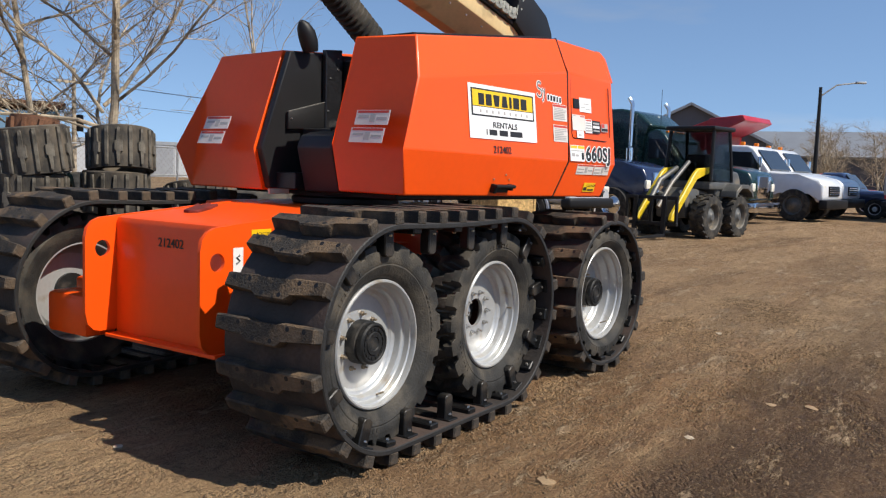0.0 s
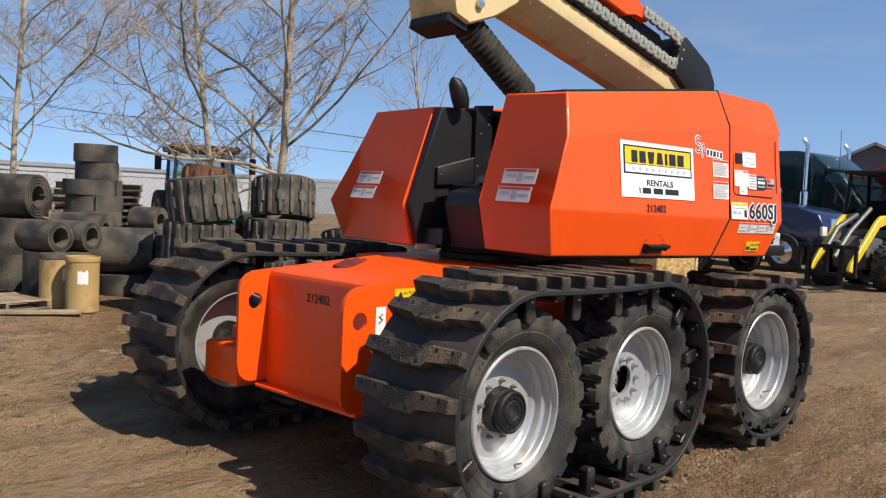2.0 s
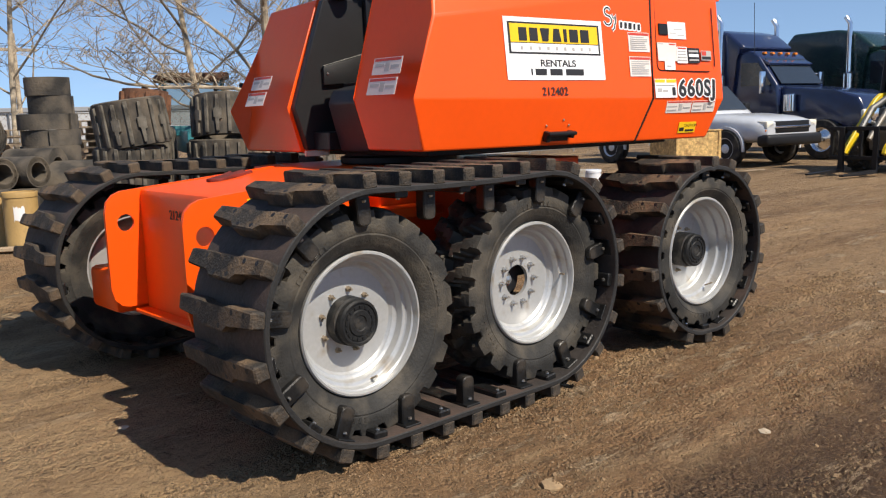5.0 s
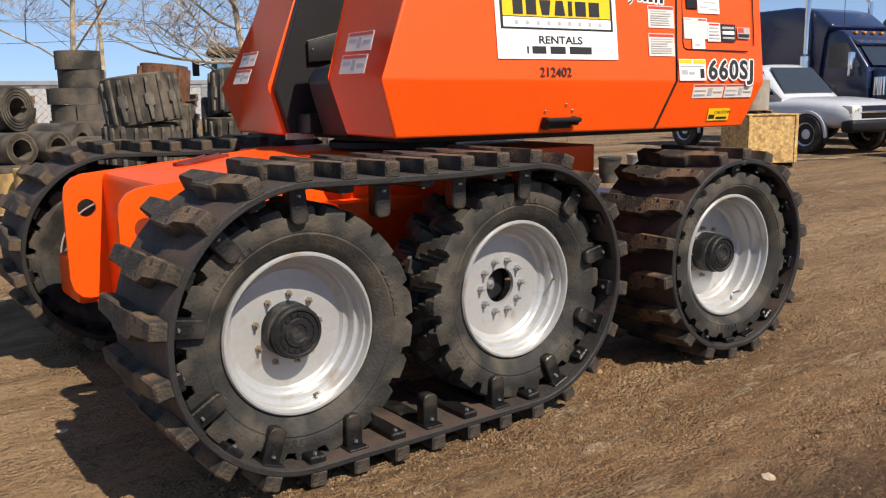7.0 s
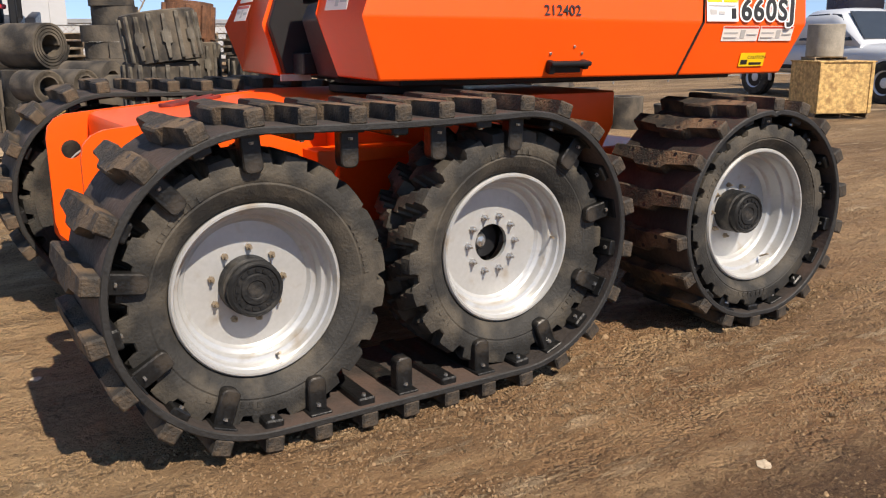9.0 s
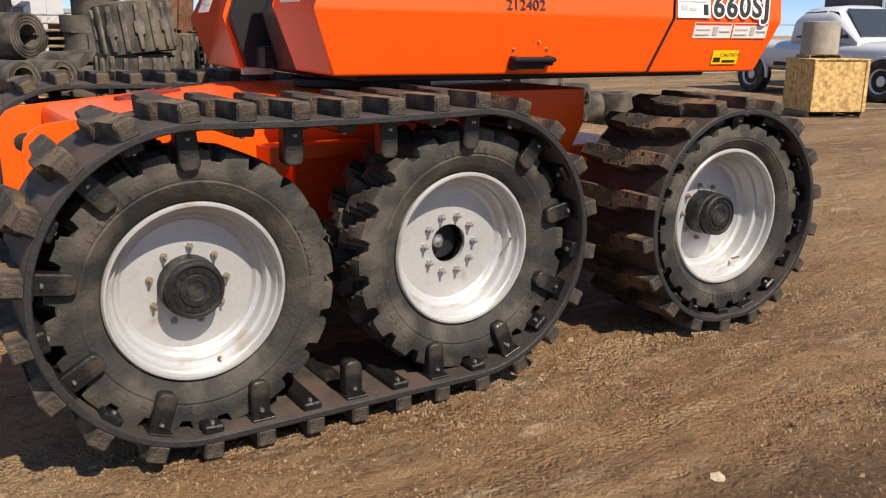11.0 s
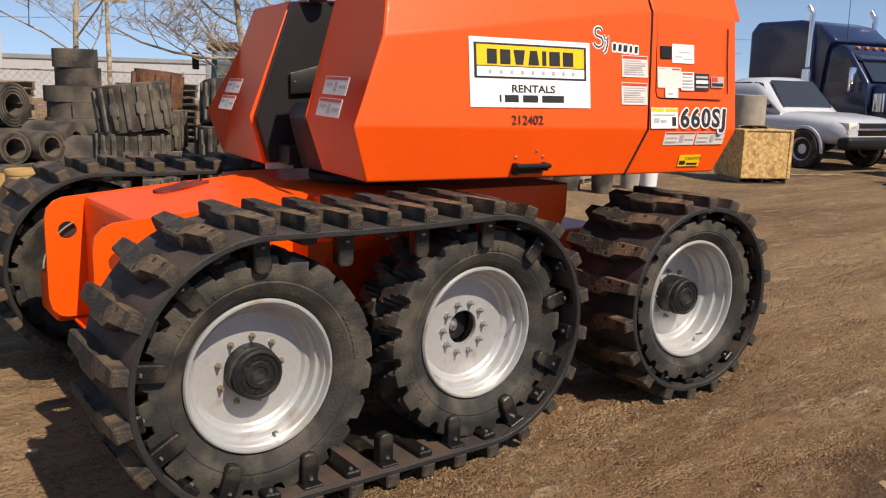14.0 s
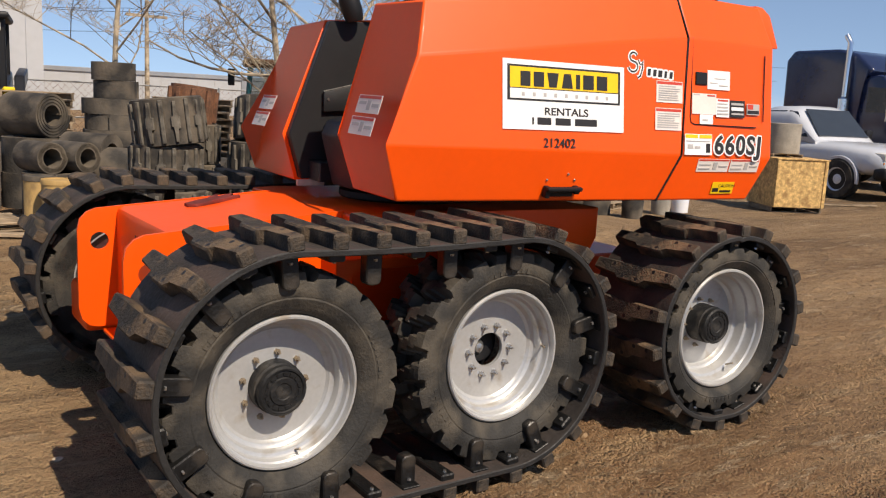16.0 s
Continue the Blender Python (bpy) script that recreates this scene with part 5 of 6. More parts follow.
def semi(m, paint, label):
    """A highway tractor with a sleeper, nose along +x."""
    t = thing("semi_truck", label, "semi truck", m, "highway tractors")
    body("frame", [(-2.6, .75), (-2.6, 1.0), (3.9, 1.0), (3.9, .75)], -.45, .45, BLACK, t, .02, 1)
    body("hood", [(1.75, 1.05), (1.75, 1.95), (3.3, 1.78), (3.95, 1.62), (4.10, 1.35), (4.10, .75), (3.75, .62), (3.55, 1.02), (2.55, 1.02), (2.4, .8), (1.9, .8)], -.92, .92, paint, t, .09, 3)
    body("cab", [(.35, .85), (.35, 2.85), (.9, 2.95), (1.15, 2.78), (1.75, 1.98), (1.85, 1.0), (1.6, .8)], -1.08, 1.08, paint, t, .07, 3)
    body("sleeper", [(-2.1, .95), (-2.15, 3.35), (-1.9, 3.62), (-.4, 3.62), (.2, 3.48), (.75, 3.05), (.40, 2.8), (.40, .95)], -1.15, 1.15, paint, t, .10, 3)
    body("visor", [(1.0, 2.70), (1.42, 2.52), (1.45, 2.58), (1.02, 2.80)], -1.0, 1.0, paint, t, .01, 1)
    slab("windshield", [(1.80, -.95, 2.0), (1.80, .95, 2.0), (1.22, .88, 2.70), (1.22, -.88, 2.70)], GLASS, t)
    for s in (-1, 1):
        v = [(.62, s * 1.085, 1.98), (1.60, s * 1.085, 1.98), (1.15, s * 1.085, 2.6), (.62, s * 1.085, 2.62)]
        slab("side_window", v if s < 0 else v[::-1], GLASS, t)
        bm = B()
        tube(bm, [(.05, s * 1.28, .9), (.05, s * 1.28, 2.30), (.05, s * 1.28, 2.36), (.05, s * 1.28, 3.75), (-.08, s * 1.28, 3.95)], [.14, .14, .07, .07, .07], 14)
        part("exhaust_pipe", bm, CHROME, t)
        bm = B()
        box(bm, 1.45, 1.52, s * 1.34 - .10, s * 1.34 + .10, 1.75, 2.35, .02, 2)
        tube(bm, [(1.40, s * 1.08, 2.3), (1.48, s * 1.30, 2.3)], .02, 6)
        part("mirror", bm, CHROME, t)
        part("headlight", box(B(), 3.88, 4.12, s * .78 - .13, s * .78 + .13, 1.02, 1.28, .04, 2), LAMP_GLASS, t)
        bm = B()
        lathe(bm, [(.001, -.55), (.28, -.55), (.30, -.5), (.30, .5), (.28, .55), (.001, .55)], 24, "x", (.65, s * .98, .72), closed=False)
        part("fuel_tank", bm, CHROME, t)
        bm = B()
        lathe(bm, [(.001, -.0), (.15, 0), (.17, .02), (.17, .45), (.15, .47), (.001, .47)], 20, "z", (2.15, s * 1.08, 1.25), closed=False)
        part("air_cleaner", bm, CHROME, t)
    for k in range(5):
        part("roof_lamp", box(B(), 1.02, 1.12, -.7 + k * .35 - .05, -.7 + k * .35 + .05, 2.84, 2.90, .01), AMBER, t)
    part("grille", box(B(), 4.02, 4.14, -.5, .5, .8, 1.5, .03, 2), CHROME, t)
    part("bumper", box(B(), 4.05, 4.30, -1.1, 1.1, .38, .68, .05, 2), CHROME, t)
    for x, r in ((3.1, .52), (-1.0, .52), (-2.25, .52)):
        for y in (-.95, .95):
            road_wheel(t, x, y, r, .30, CHROME)
    bm = B()
    tube(bm, [(1.0, -1.05, 2.7), (1.0, -1.1, 4.2)], .008, 5)
    part("aerial", bm, BLACK, t)
    return t


def delivery_truck(m, label, dump=False):
    """A white medium truck, nose along +x."""
    t = thing("dump_truck" if dump else "flatbed_truck", label, "truck", m, "white trucks")
    body("frame", [(-4.2, .75), (-4.2, .95), (2.6, .95), (2.6, .75)], -.4, .4, BLACK, t, .02, 1)
    body("hood", [(.85, .95), (.85, 1.62), (1.9, 1.52), (2.55, 1.38), (2.72, 1.2), (2.74, .72), (2.5, .60), (2.35, 1.0), (1.3, 1.0), (1.15, .7), (.95, .7)], -1.02, 1.02, CAR_WHITE, t, .10, 3)
    body("cab", [(-.9, .75), (-.92, 2.32), (-.75, 2.45), (.25, 2.42), (.45, 2.3), (.98, 1.62), (1.0, .75)], -1.05, 1.05, CAR_WHITE, t, .07, 3)
    slab("windshield", [(1.0, -.92, 1.64), (1.0, .92, 1.64), (.50, .86, 2.28), (.50, -.86, 2.28)], GLASS, t)
    for s in (-1, 1):
        v = [(-.55, s * 1.055, 1.55), (.78, s * 1.055, 1.55), (.36, s * 1.055, 2.2), (-.55, s * 1.055, 2.22)]
        slab("side_window", v if s < 0 else v[::-1], GLASS, t)
        part("mirror", box(B(), .72, .80, s * 1.30 - .10, s * 1.30 + .10, 1.6, 2.05, .02, 2), CHROME, t)
        part("headlight", box(B(), 2.42, 2.72, s * .84 - .13, s * .84 + .13, .98, 1.18, .04, 2), LAMP_GLASS, t)
        part("roof_lamp", box(B(), -.2, -.05, s * .6 - .06, s * .6 + .06, 2.44, 2.56, .02), AMBER, t)
        part("step", box(B(), -.6, .6, s * 1.0 - .1, s * 1.0 + .1, .42, .48, .01), BLACK, t)
        bm = B()
        lathe(bm, [(.001, -.5), (.27, -.5), (.28, -.46), (.28, .46), (.27, .5), (.001, .5)], 20, "x", (-.3, s * .95, .62), closed=False)
        part("fuel_tank", bm, CHROME, t)
    part("grille", box(B(), 2.64, 2.78, -.50, .50, .84, 1.16, .03, 2), BLACK, t)
    for k in range(4):
        part("grille_bar", box(B(), 2.77, 2.79, -.50, .50, .88 + k * .07, .905 + k * .07, .004), CHROME, t)
    part("bumper", box(B(), 2.62, 2.90, -1.1, 1.1, .42, .72, .05, 2), BLACK, t)
    if dump:
        body("dump_box", [(-1.75, 1.1), (-1.75, 3.05), (-1.2, 3.20), (-1.1, 3.32), (.05, 3.42), (.16, 3.24), (.05, 3.19), (-.95, 2.80), (-1.0, 1.1)], -1.2, 1.2, RED, t, .03, 2, "red steel dump box with a cab guard")
        for k in range(2):
            for s in (-1, 1):
                part("box_rib", box(B(), -1.65 + k * .4, -1.57 + k * .4, s * 1.24 - .04, s * 1.24 + .04, 1.15, 2.75, .01), RED, t)
    else:
        part("deck", box(B(), -4.3, -1.05, -1.2, 1.2, 1.0, 1.14, .02), BLACK, t)
        part("headboard", box(B(), -1.15, -1.05, -1.15, 1.15, 1.14, 2.4, .02), CAR_WHITE, t)
    for x in (1.82, -2.9):
        for y in (-.92, .92):
            road_wheel(t, x, y, .52, .30, GREY_PAINT)
    return t


def loader(m):
    """A compact wheel loader with pallet forks, arms along +x."""
    t = thing("wheel_loader", "dark grey compact wheel loader with yellow lift arms and pallet forks", "wheel loader", m)
    body("rear_body", [(-1.55, .55), (-1.6, 1.35), (-1.45, 1.55), (-.55, 1.62), (-.30, 1.5), (-.30, .5)], -.55, .55, GREY_PAINT, t, .06, 3)
    body("front_body", [(-.25, .45), (-.25, 1.05), (.55, 1.15), (.85, .85), (.8, .45)], -.38, .38, GREY_PAINT, t, .04, 2)
    for x in (-.98, .10):
        for s in (-1, 1):
            bm = B()
            tube(bm, [(x, s * .60, 1.3), (x + (.16 if x < 0 else -.12), s * .55, 2.52)], .045, 8)
            part("cab_post", bm, BLACK, t)
    part("roof", box(B(), -.98, .12, -.64, .64, 2.50, 2.60, .04, 2), BLACK, t)
    part("cab_floor", box(B(), -.98, .15, -.60, .60, 1.12, 1.30, .03, 2), GREY_PAINT, t)
    for s in (-1, 1):
        v = [(-.93, s * .60, 1.32), (.06, s * .60, 1.32), (-.03, s * .555, 2.48), (-.80, s * .555, 2.48)]
        slab("side_window", v if s < 0 else v[::-1], CLEAR, t, .01)
        body("mudguard", [(-1.45, .95), (-1.40, 1.12), (-1.15, 1.26), (-.75, 1.26), (-.5, 1.1), (-.46, .95), (-.54, .95), (-.60, 1.07), (-.8, 1.18), (-1.1, 1.18), (-1.32, 1.07), (-1.38, .95)], s * .78 - .20, s * .78 + .20, GREY_PAINT, t, .01, 1)
        body("lift_arm", [(-.15, 1.52), (-.12, 1.64), (.42, 1.60), (.60, 1.50), (1.55, .56), (1.62, .42), (1.50, .38), (.52, 1.36)], s * .42 - .045, s * .42 + .045, YEL_PAINT, t, .015, 1)
        bm = B()
        tube(bm, [(.15, s * .30, .85), (.95, s * .30, 1.05)], .05, 10)
        part("lift_cylinder", bm, CHROME, t)
        body("fork", [(1.72, .05), (1.72, .95), (1.78, .95), (1.80, .12), (2.85, .08), (2.85, .05)], s * .36 - .05, s * .36 + .05, BLACK, t, .008, 1)
    slab("windshield", [(.09, -.56, 1.32), (.09, .56, 1.32), (-.02, .52, 2.48), (-.02, -.52, 2.48)], CLEAR, t, .01)
    slab("rear_window", [(-.96, .56, 1.5), (-.96, -.56, 1.5), (-.82, -.52, 2.48), (-.82, .52, 2.48)], CLEAR, t, .01)
    bm = B()
    box(bm, 1.64, 1.72, -.66, .66, .88, .96, .01)
    box(bm, 1.64, 1.72, -.66, .66, .30, .38, .01)
    for y in (-.62, 0, .62):
        box(bm, 1.645, 1.715, y - .03, y + .03, .36, .90, .005)
    part("fork_carriage", bm, BLACK, t)
    bm = B()
    tube(bm, [(.45, -.1, 1.6), (1.2, -.1, 1.3), (1.6, -.1, .85)], .06, 10)
    part("tilt_link", bm, GREY_PAINT, t)
    bm = B()
    tube(bm, [(.30, .12, 1.75), (1.05, .12, 1.25), (1.62, .12, .70)], .05, 10)
    part("tilt_link", bm, GREY_PAINT, t)
    part("seat", box(B(), -.7, -.25, -.25, .25, 1.3, 1.95, .06, 2), BLACK, t)
    part("steering_column", box(B(), -.12, -.02, -.12, .12, 1.3, 1.75, .03), BLACK, t)
    for x in (.42, -.98):
        for y in (-.70, .70):
            road_wheel(t, x, y, .50, .36, GREY_PAINT, True)
    return t


pickup(pose(18.4, 11.5, 0, 0, 0, -98.5) @ Matrix.Scale(1.12, 4), PEARL, "white pickup truck with a dark bumper parked on the dirt", "parked pickups")
semi(pose(21.7, 10.1, 0, 0, 0, -98), NAVY, "navy blue highway tractor with chrome stacks")
semi(pose(25.55, 8.15, 0, 0, 0, -98), GREEN, "dark green highway tractor with a tall sleeper")
loader(pose(17.2, 4.0, 0, 0, 0, 170))
delivery_truck(pose(29.9, 5.7, 0, 0, 0, -97.5) @ Matrix.Scale(1.08, 4), "white dump truck with a red box and cab guard", True)
delivery_truck(pose(33.4, 5.6, 0, 0, 0, -97.5) @ Matrix.Scale(1.08, 4), "white flatbed truck with chrome tank")
pickup(pose(36.2, 5.3, 0, 0, 0, -97), NAVY, "dark pickup truck parked beyond the white trucks", "parked pickups")
pickup(pose(40.5, 6.2, 0, 0, 0, -97), RED, "dark red pickup truck parked beyond the white trucks", "parked pickups")


def box_truck(m):
    """A delivery truck seen from behind, tail along +x."""
    t = thing("box_truck", "white box truck with a dirty ribbed body", "box truck", m)
    body("frame", [(-6.5, .7), (-6.5, .95), (0, .95), (0, .7)], -.4, .4, BLACK, t, .02, 1)
    part("box", box(B(), -6.2, 0, -1.25, 1.25, 1.05, 4.25, .03, 2), SIDING, t)
    for k in range(12):
        for s in (-1, 1):
            part("rib", box(B(), -6.0 + k * .5, -5.94 + k * .5, s * 1.26 - .015, s * 1.26 + .015, 1.1, 4.2), SIDING, t)
    for s in (-1, 1):
        part("corner_post", box(B(), -.06, .04, s * 1.22 - .07, s * 1.22 + .07, 1.0, 4.28, .01), ROOF, t)
        part("tail_light", box(B(), .0, .05, s * 1.0 - .1, s * 1.0 + .1, .85, 1.0, .01), RED, t)
        for x in (-1.6, -7.6):
            road_wheel(t, x, s * 1.0, .5, .32, GREY_PAINT)
    part("bumper", box(B(), -.05, .15, -1.2, 1.2, .55, .75, .02), BLACK, t)
    body("cab", [(-8.6, .6), (-8.6, 1.4), (-7.9, 1.6), (-7.5, 2.6), (-6.3, 2.65), (-6.3, .6)], -1.05, 1.05, CAR_WHITE, t, .08, 3)


box_truck(pose(33.7, 1.35, 0, 0, 0, 84))


def tractor(m):
    t = thing("tractor", "teal cab tractor with a dusty roof behind the rubber rolls", "tractor", m)
    body("body", [(-1.2, .8), (-1.2, 1.3), (2.2, 1.35), (2.3, .8)], -.42, .42, TEAL, t, .06, 2)
    body("cab", [(-.9, 1.2), (-.85, 1.45), (.5, 1.45), (.55, 1.2)], -.8, .8, TEAL, t, .03, 2)
    for x in (-.82, .45):
        for s in (-1, 1):
            bm = B()
            tube(bm, [(x, s * .74, 1.4), (x, s * .68, 2.55)], .05, 8)
            part("cab_post", bm, TEAL, t)
    part("roof", box(B(), -1.0, .65, -.85, .85, 2.54, 2.72, .06, 2), RUST, t)
    for s in (-1, 1):
        slab("side_window", [(-.78, s * .72, 1.46), (.42, s * .72, 1.46), (.42, s * .68, 2.53), (-.78, s * .68, 2.53)][::-s], CLEAR, t, .01)
        part("mirror", box(B(), .62, .68, s * 1.15 - .08, s * 1.15 + .08, 2.05, 2.45, .02, 2), BLACK, t)
        bm = B()
        tube(bm, [(.48, s * .75, 2.35), (.65, s * 1.1, 2.3)], .015, 6)
        part("mirror_arm", bm, BLACK, t)
    slab("windshield", [(.50, -.68, 1.46), (.50, .68, 1.46), (.47, .64, 2.53), (.47, -.64, 2.53)], CLEAR, t, .01)
    for x, r in ((-.6, .78), (1.8, .55)):
        for y in (-.85, .85):
            road_wheel(t, x, y, r, .42, YEL_PAINT)


tractor(pose(4.56, 10.63, rise(4.6, 10.6), 0, 0, -110) @ Matrix.Scale(.66, 4))


def skid_steer(m):
    t = thing("skid_steer", "black skid steer loader with yellow corner plates", "skid steer", m)
    body("body", [(-1.3, .35), (-1.35, 1.25), (-1.1, 1.45), (.9, 1.1), (1.0, .35)], -.6, .6, BLACK_PAINT, t, .06, 2)
    for x in (-.75, .65):
        for s in (-1, 1):
            part("cage_post", box(B(), x - .06, x + .06, s * .52 - .06, s * .52 + .06, 1.1, 2.28, .02), BLACK, t)
    part("roof", box(B(), -.95, .85, -.65, .65, 2.26, 2.38, .05, 2), BLACK, t)
    part("grille", box(B(), .90, 1.04, -.45, .45, .7, 1.25, .03), BLACK, t)
    part("seat", box(B(), -.5, -.1, -.3, .3, 1.1, 1.8, .06, 2), BLACK, t)
    part("lap_bar", box(B(), .2, .28, -.4, .4, 1.5, 1.58, .02), RED, t)
    for s in (-1, 1):
        body("lift_arm", [(-1.2, 1.3), (-1.15, 1.5), (.9, 1.35), (1.5, .5), (1.35, .4), (.8, 1.15)], s * .78 - .08, s * .78 + .08, BLACK_PAINT, t, .02, 1)
        part("work_lamp", box(B(), .84, .92, s * .45 - .07, s * .45 + .07, 2.05, 2.2, .02), LAMP_GLASS, t)
    for s in (-1, 1):
        part("corner_plate", box(B(), .86, 1.08, s * .62 - .10, s * .62 + .10, .55, 1.15, .03), YEL_PAINT, t)
    part("number_plate_bar", box(B(), .98, 1.05, -.2, .2, 1.3, 1.4, .01), WHITE, t)
    for x in (-.65, .6):
        for y in (-.75, .75):
            road_wheel(t, x, y, .42, .3, YEL_PAINT)


skid_steer(pose(.42, 14.2, rise(.4, 14), 0, 0, -100))

# ---- buildings, fence, poles ----


def building(name, m, w, d, h, ridge, wall_mat, roof_mat, label, doors=()):
    t = thing(name, label, "building", m)
    bm = B()
    prism(bm, [(-w / 2, 0), (w / 2, 0), (w / 2, h), (0, h + ridge), (-w / 2, h)] if ridge else [(-w / 2, 0), (w / 2, 0), (w / 2, h), (-w / 2, h)], "y", -d / 2, d / 2)
    part("wall", bm, wall_mat, t)
    if ridge:
        for s in (-1, 1):
            slab("roof", [(0, -d / 2 - .4, h + ridge + .05), (0, d / 2 + .4, h + ridge + .05), (s * (w / 2 + .4), d / 2 + .4, h - .1), (s * (w / 2 + .4), -d / 2 - .4, h - .1)][::s], roof_mat, t, .15)
    else:
        part("parapet", box(B(), -w / 2 - .1, w / 2 + .1, -d / 2 - .1, d / 2 + .1, h, h + .3, .03), roof_mat, t)
    for x, wd, ht in doors:
        part("door", box(B(), x - wd / 2, x + wd / 2, -d / 2 - .06, -d / 2 + .02, 0, ht, .02), roof_mat, t)
    n = int(w / 1.2)
    for k in range(n):
        x = -w / 2 + (k + .5) * w / n
        part("siding_rib", box(B(), x - .05, x + .05, -d / 2 - .04, -d / 2, .1, h - .1), wall_mat, t)
    return t


building("warehouse", pose(-9.6, 52, 0), 30, 30, 11, 0, SIDING, ROOF, "tall white metal-clad warehouse", ((4, 4, 4.5), (-5, 4, 4.5)))
building("long_shed", pose(34, 62, 0, 0, 0, -8), 52, 14, 2.5, 0, SIDING, ROOF, "long low white metal building", ((-10, 3, 2.6), (8, 3, 2.6)))
building("gable_shed", pose(62.8, 18.2, 0, 0, 0, -74), 9, 26, 3.7, 2.3, SHED, ROOF, "dark grey gabled metal shed", ((0, 3.5, 3),))

building("low_shed", pose(85, 9.5, 0, 0, 0, 4), 10, 26, 3.8, 2.3, SHED, ROOF, "long low grey-roofed shed beyond the trucks")

fence = thing("fence", "rusty chain-link fence on steel posts", "fence")
for k in range(15):
    x = -6 + k * 2.4
    bm = B()
    tube(bm, [(x, 17.5, 0), (x, 17.5, 1.75)], .03, 6)
    part("post", bm, GALV, fence)
for z in (.12, .95, 1.72):
    bm = B()
    tube(bm, [(-6, 17.5, z), (27.6, 17.5, z)], .02, 6)
    part("rail", bm, GALV, fence)
verts, faces = [], []
for k in range(-6, 210):
    for lean in (-1, 1):
        x = -6 + k * .16
        a, b = (x, x + lean * 1.6)
        i = len(verts)
        verts += [(a - .004, 17.5, .12), (a + .004, 17.505, .12), (b + .004, 17.505, 1.72), (b - .004, 17.5, 1.72)]
        faces.append((i, i + 1, i + 2, i + 3))
me = bpy.data.meshes.new("mesh_wire")
me.from_pydata(verts, [], faces)
me.materials.append(RUST)
tagged(child("mesh_wire", me, fence), kind="stuff")


def pole(x, y, h, label, arm=0, crossbar=False):
    t = thing("street_lamp" if arm else "utility_pole", label, "street lamp" if arm else "utility pole", pose(x, y, 0))
    bm = B()
    tube(bm, [(0, 0, 0), (0, 0, h)], [.15, .10], 10)
    part("post", bm, BLACK if arm else BARK, t)
    if arm:
        bm = B()
        tube(bm, [(0, 0, h - .6), (.55 * arm, -.83 * arm, h + .15), (1.3 * arm, -1.95 * arm, h + .35)], .05, 8)
        part("arm", bm, GALV, t)
        part("lamp_head", box(B(), -.15, .5, -.12, .12, -.08, .06, .04, 2), GALV, t).matrix_basis = pose(1.3 * arm, -1.95 * arm, h + .36, 0, 0, -56)
    if crossbar:
        part("crossbar", box(B(), -1.1, 1.1, -.06, .06, h - .9, h - .75, .01), BARK, t)
        for s in (-.9, 0, .9):
            bm = B()
            tube(bm, [(s, 0, h - .75), (s, 0, h - .55)], .04, 6)
            part("insulator", bm, CONCRETE, t)


pole(55.9, 8.2, 7.4, "dark street lamp with a curved arm", 1)
for x, y, h in ((12, 45.5, 6.3), (-1.5, 46.5, 6.4), (27, 43.5, 6.5)):
    pole(x, y, h, "weathered wooden utility pole with a crossbar", 0, True)
for dz, dx in ((-.5, -.9), (-.5, .9), (-1.6, 0)):
    bm = B()
    for (xa, ya, xb, yb) in ((-30, 48, -1.5, 46.5), (-1.5, 46.5, 12, 45.5), (12, 45.5, 27, 43.5), (27, 43.5, 60, 40)):
        tube(bm, [(xa + dx + (xb - xa) * q / 8, ya + (yb - ya) * q / 8, 6.3 + dz - 1.6 * (q / 8) * (1 - q / 8)) for q in range(9)], .012, 4)
    t = thing("power_line", "thin dark overhead power line", "power line", group="overhead lines")
    part("wire", bm, BLACK, t)


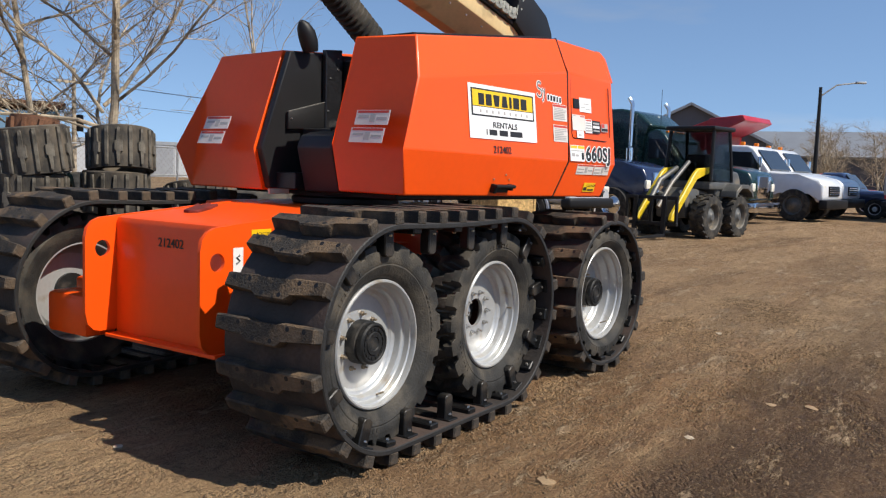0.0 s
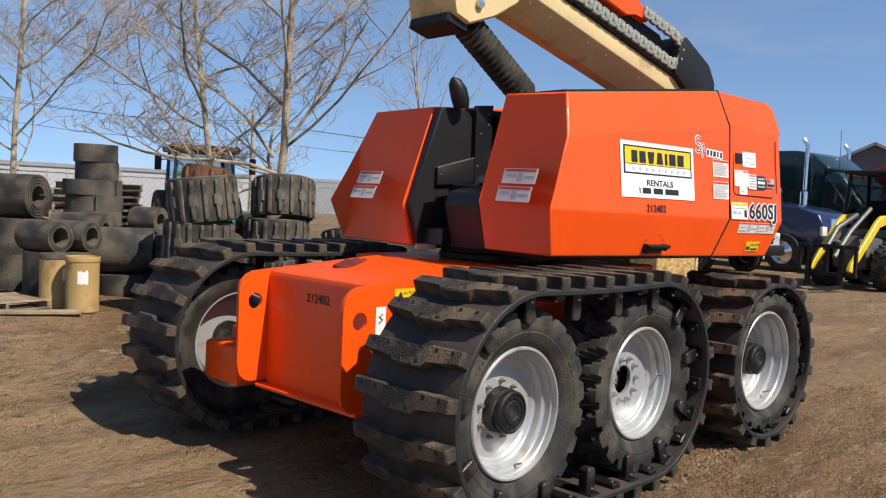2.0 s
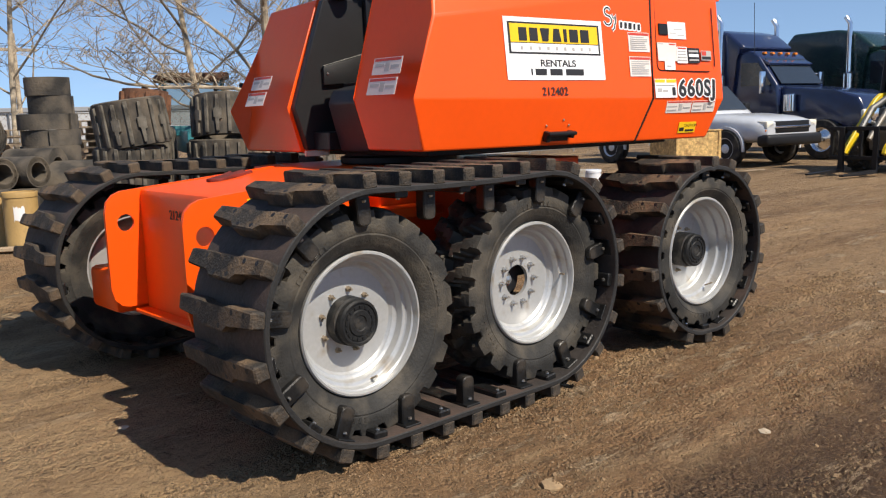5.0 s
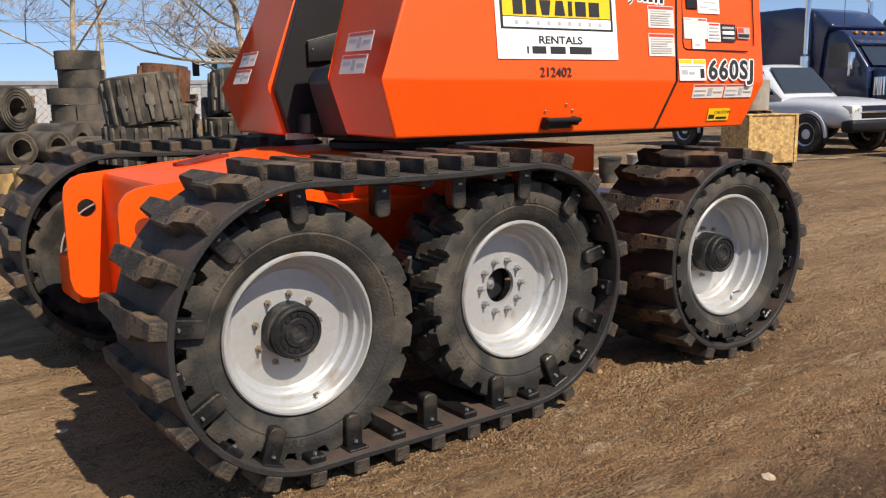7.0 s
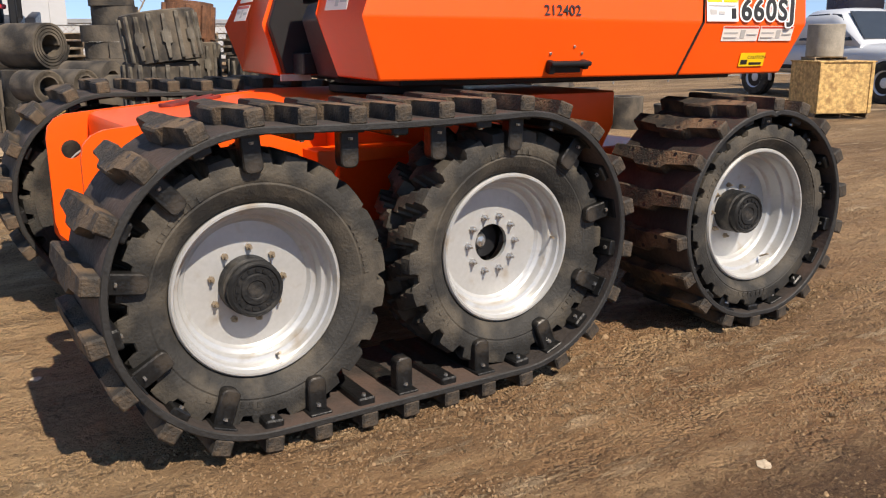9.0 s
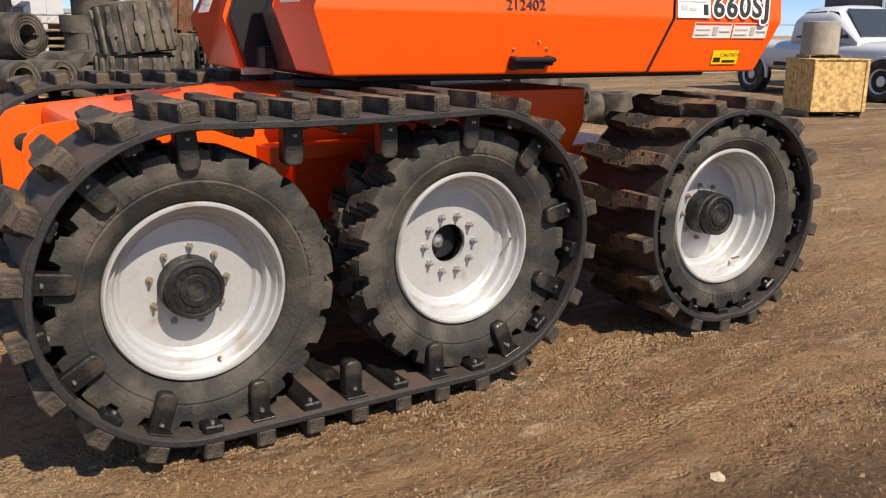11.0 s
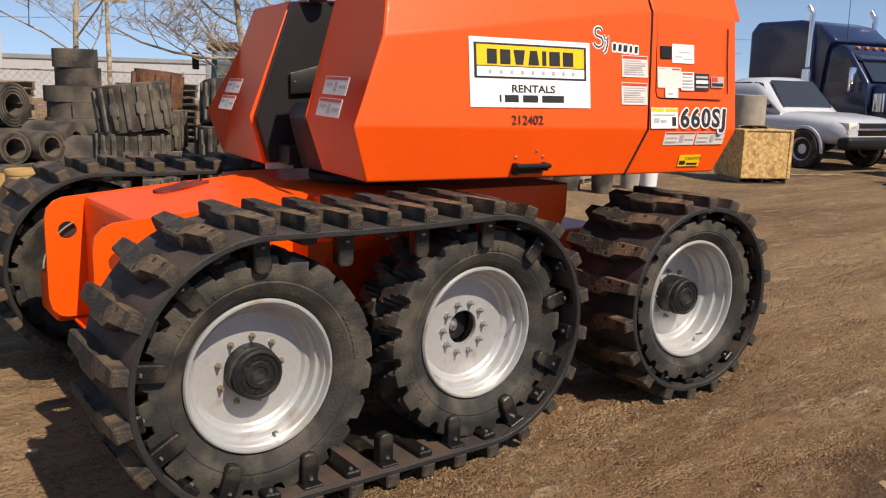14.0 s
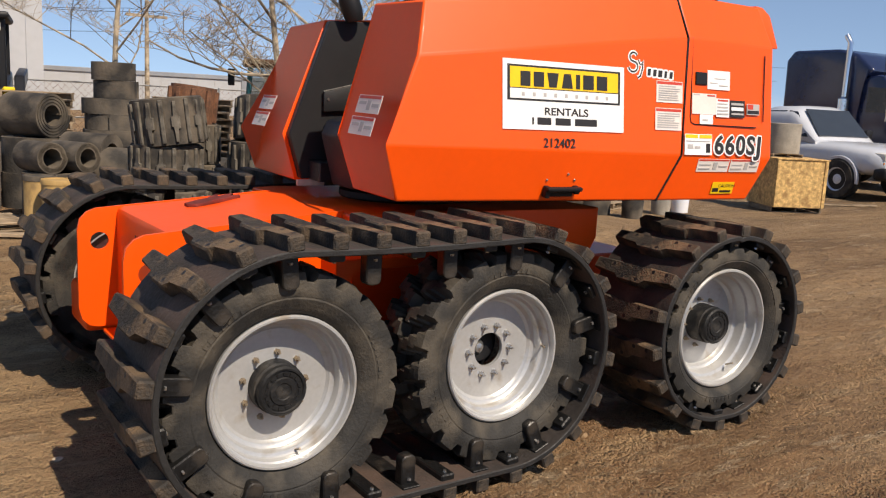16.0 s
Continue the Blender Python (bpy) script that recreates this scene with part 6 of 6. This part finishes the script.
# ---- bare trees ----
def bare_tree(x, y, h, r, seed, label, lean=(0, 0), forks=2, spread=1.0, depth=4, dense=1.0, stems=None):
    """A leafless tree: tapered trunk, limbs and fine twigs."""
    rnd = random.Random(seed)
    t = thing("tree", label, "tree", pose(x, y, 0), "bare trees")
    wood, fine = B(), [[], []]

    def branch(p, d, length, rad, level):
        n = 6 if level < 2 else 4
        pts, radii = [p], [rad]
        for k in range(n):
            kink = .10 if level == 0 else .19
            bend = Vector((rnd.gauss(0, kink), rnd.gauss(0, kink), rnd.gauss(.04 if level else .02, kink * .8)))
            d = (d + bend * (0.55 if level == 0 else 1)).normalized()
            p = p + d * length / n
            pts.append(p)
            radii.append(rad * (1 - (.55 if level < 3 else .75) * (k + 1) / n))
        if level < 3:
            tube(wood, pts, radii, 10 if level == 0 else 6)
        else:
            verts, faces = fine
            for a, b, ra, rb in zip(pts, pts[1:], radii, radii[1:]):
                dd = (b - a).normalized()
                s = dd.cross(Vector((.3, .5, .8))).normalized()
                u = s.cross(dd)
                i = len(verts)
                for q, rr in ((a, max(ra, .0042)), (b, max(rb, .0034))):
                    for c in range(3):
                        verts.append(tuple(q + rr * (math.cos(2.094 * c) * s + math.sin(2.094 * c) * u)))
                faces.extend([(i + c, i + (c + 1) % 3, i + 3 + (c + 1) % 3, i + 3 + c) for c in range(3)])
        if level >= depth:
            return
        kids = {0: 15, 1: 9, 2: 8, 3: 6}.get(level, 3)
        kids = max(3, round(kids * dense))
        for k in range(kids):
            s = (.20 if level == 0 else .18) + (.78 - (.06 if level == 0 else 0)) * (k + rnd.random() * .7) / kids
            j = min(int(s * n), n - 1)
            q = pts[j].lerp(pts[j + 1], s * n - j)
            turn = rnd.uniform(0, 6.28) if level else 2.4 * k + rnd.random()
            side = Vector((math.cos(turn), math.sin(turn), rnd.uniform(.15, .6)))
            dd = (d * rnd.uniform(.15, .55) + side * spread * rnd.uniform(.7, 1.1)).normalized()
            branch(q, dd, length * rnd.uniform(.36, .6) * (1.15 - .5 * s), max(radii[j] * rnd.uniform(.35, .55), .003), level + 1)

    base = Vector((0, 0, -.1))
    for foot, way, length, rad, level in stems or ():
        branch(Vector(foot), Vector(way).normalized(), length, rad, level)
    for k in range(0 if stems else forks):
        a = 2 * math.pi * k / max(forks, 1) + .6
        branch(base + Vector((.22 * math.cos(a), .22 * math.sin(a), 0)) * (forks > 1), Vector((lean[0] + .13 * math.cos(a) * (forks > 1), lean[1] + .13 * math.sin(a) * (forks > 1), 1)).normalized(), h * (1 - .12 * k), r * (1 - .15 * k), 0)
    part("trunk", wood, BARK, t)
    me = bpy.data.meshes.new("fine_crown")
    me.from_pydata(fine[0], [], fine[1])
    me.materials.append(TWIG)
    tagged(child("fine_crown", me, t), kind="stuff")


bare_tree(4.75, 9.2, 7.0, .085, 3, "tall bare tree with two pale trunks and spreading limbs", dense=.8, stems=(
    ((-.22, .14, -.1), (-.20, .12, 1), 6.4, .058, 0), ((.17, -.11, -.1), (.02, -.01, 1), 7.0, .075, 0),
    ((.19, -.12, 2.15), (.62, -.38, .75), 2.6, .034, 1), ((.18, -.11, 2.05), (-.38, .24, .9), 2.3, .03, 1),
    ((.17, -.11, 1.75), (-.8, .5, .25), 1.9, .020, 1), ((-.30, .2, 1.55), (-.8, .5, .12), 2.2, .018, 1)))
bare_tree(2.75, 14.0, 8.0, .060, 8, "slender bare birch with pale bark", forks=1)
bare_tree(20.3, 21.0, 9.0, .06, 12, "thin bare tree beyond the rolls", forks=2, spread=.6, depth=3, dense=.55)
bare_tree(-5.5, 19.0, 7.5, .08, 15, "thin bare tree beyond the rolls", forks=1)
for k, (x, y) in enumerate(((66, 9), (70, 6), (75, 11), (80, 4), (84, 8), (90, 2), (72, 14), (95, 12))):
    bare_tree(x, y, 4.5 + k % 3, .09, 30 + k, "bare shrubby tree beyond the sheds", forks=2, depth=3)

bm = B()
box(bm, 52, 110, 2, 2.2, 0, 2.0)
t = thing("board_fence", "long grey board fence beyond the trucks", "fence", pose(6, 9, 0, 0, 0, 4))
part("boards", bm, SHED, t)

# ---- small thing left on the chassis ----
glove = thing("work_glove", "worn dark red work glove lying on the chassis", "glove", pose(.24, 1.44, 1.094, 0, -4.2, 28))
CLOTH = mat("dark_red_cloth", (0.16, 0.018, 0.012), 0.85, vary=0.35, scale=12, fine=80, bump=0.5)
bm = B()
prism(bm, [(-.17, -.045), (-.05, -.06), (.03, -.05), (.17, -.035), (.18, -.015), (.07, -.008), (.17, .01), (.165, .03), (.05, .025), (.10, .06), (.08, .075), (.0, .045), (-.06, .05), (-.17, .04), (-.19, 0)], "z", 0, .02, .006, 2)
for v in bm.verts:
    v.co.z += .018 * max(0, noise.noise((v.co.x * 9, v.co.y * 9, 2)))
part("palm", bm, CLOTH, glove)
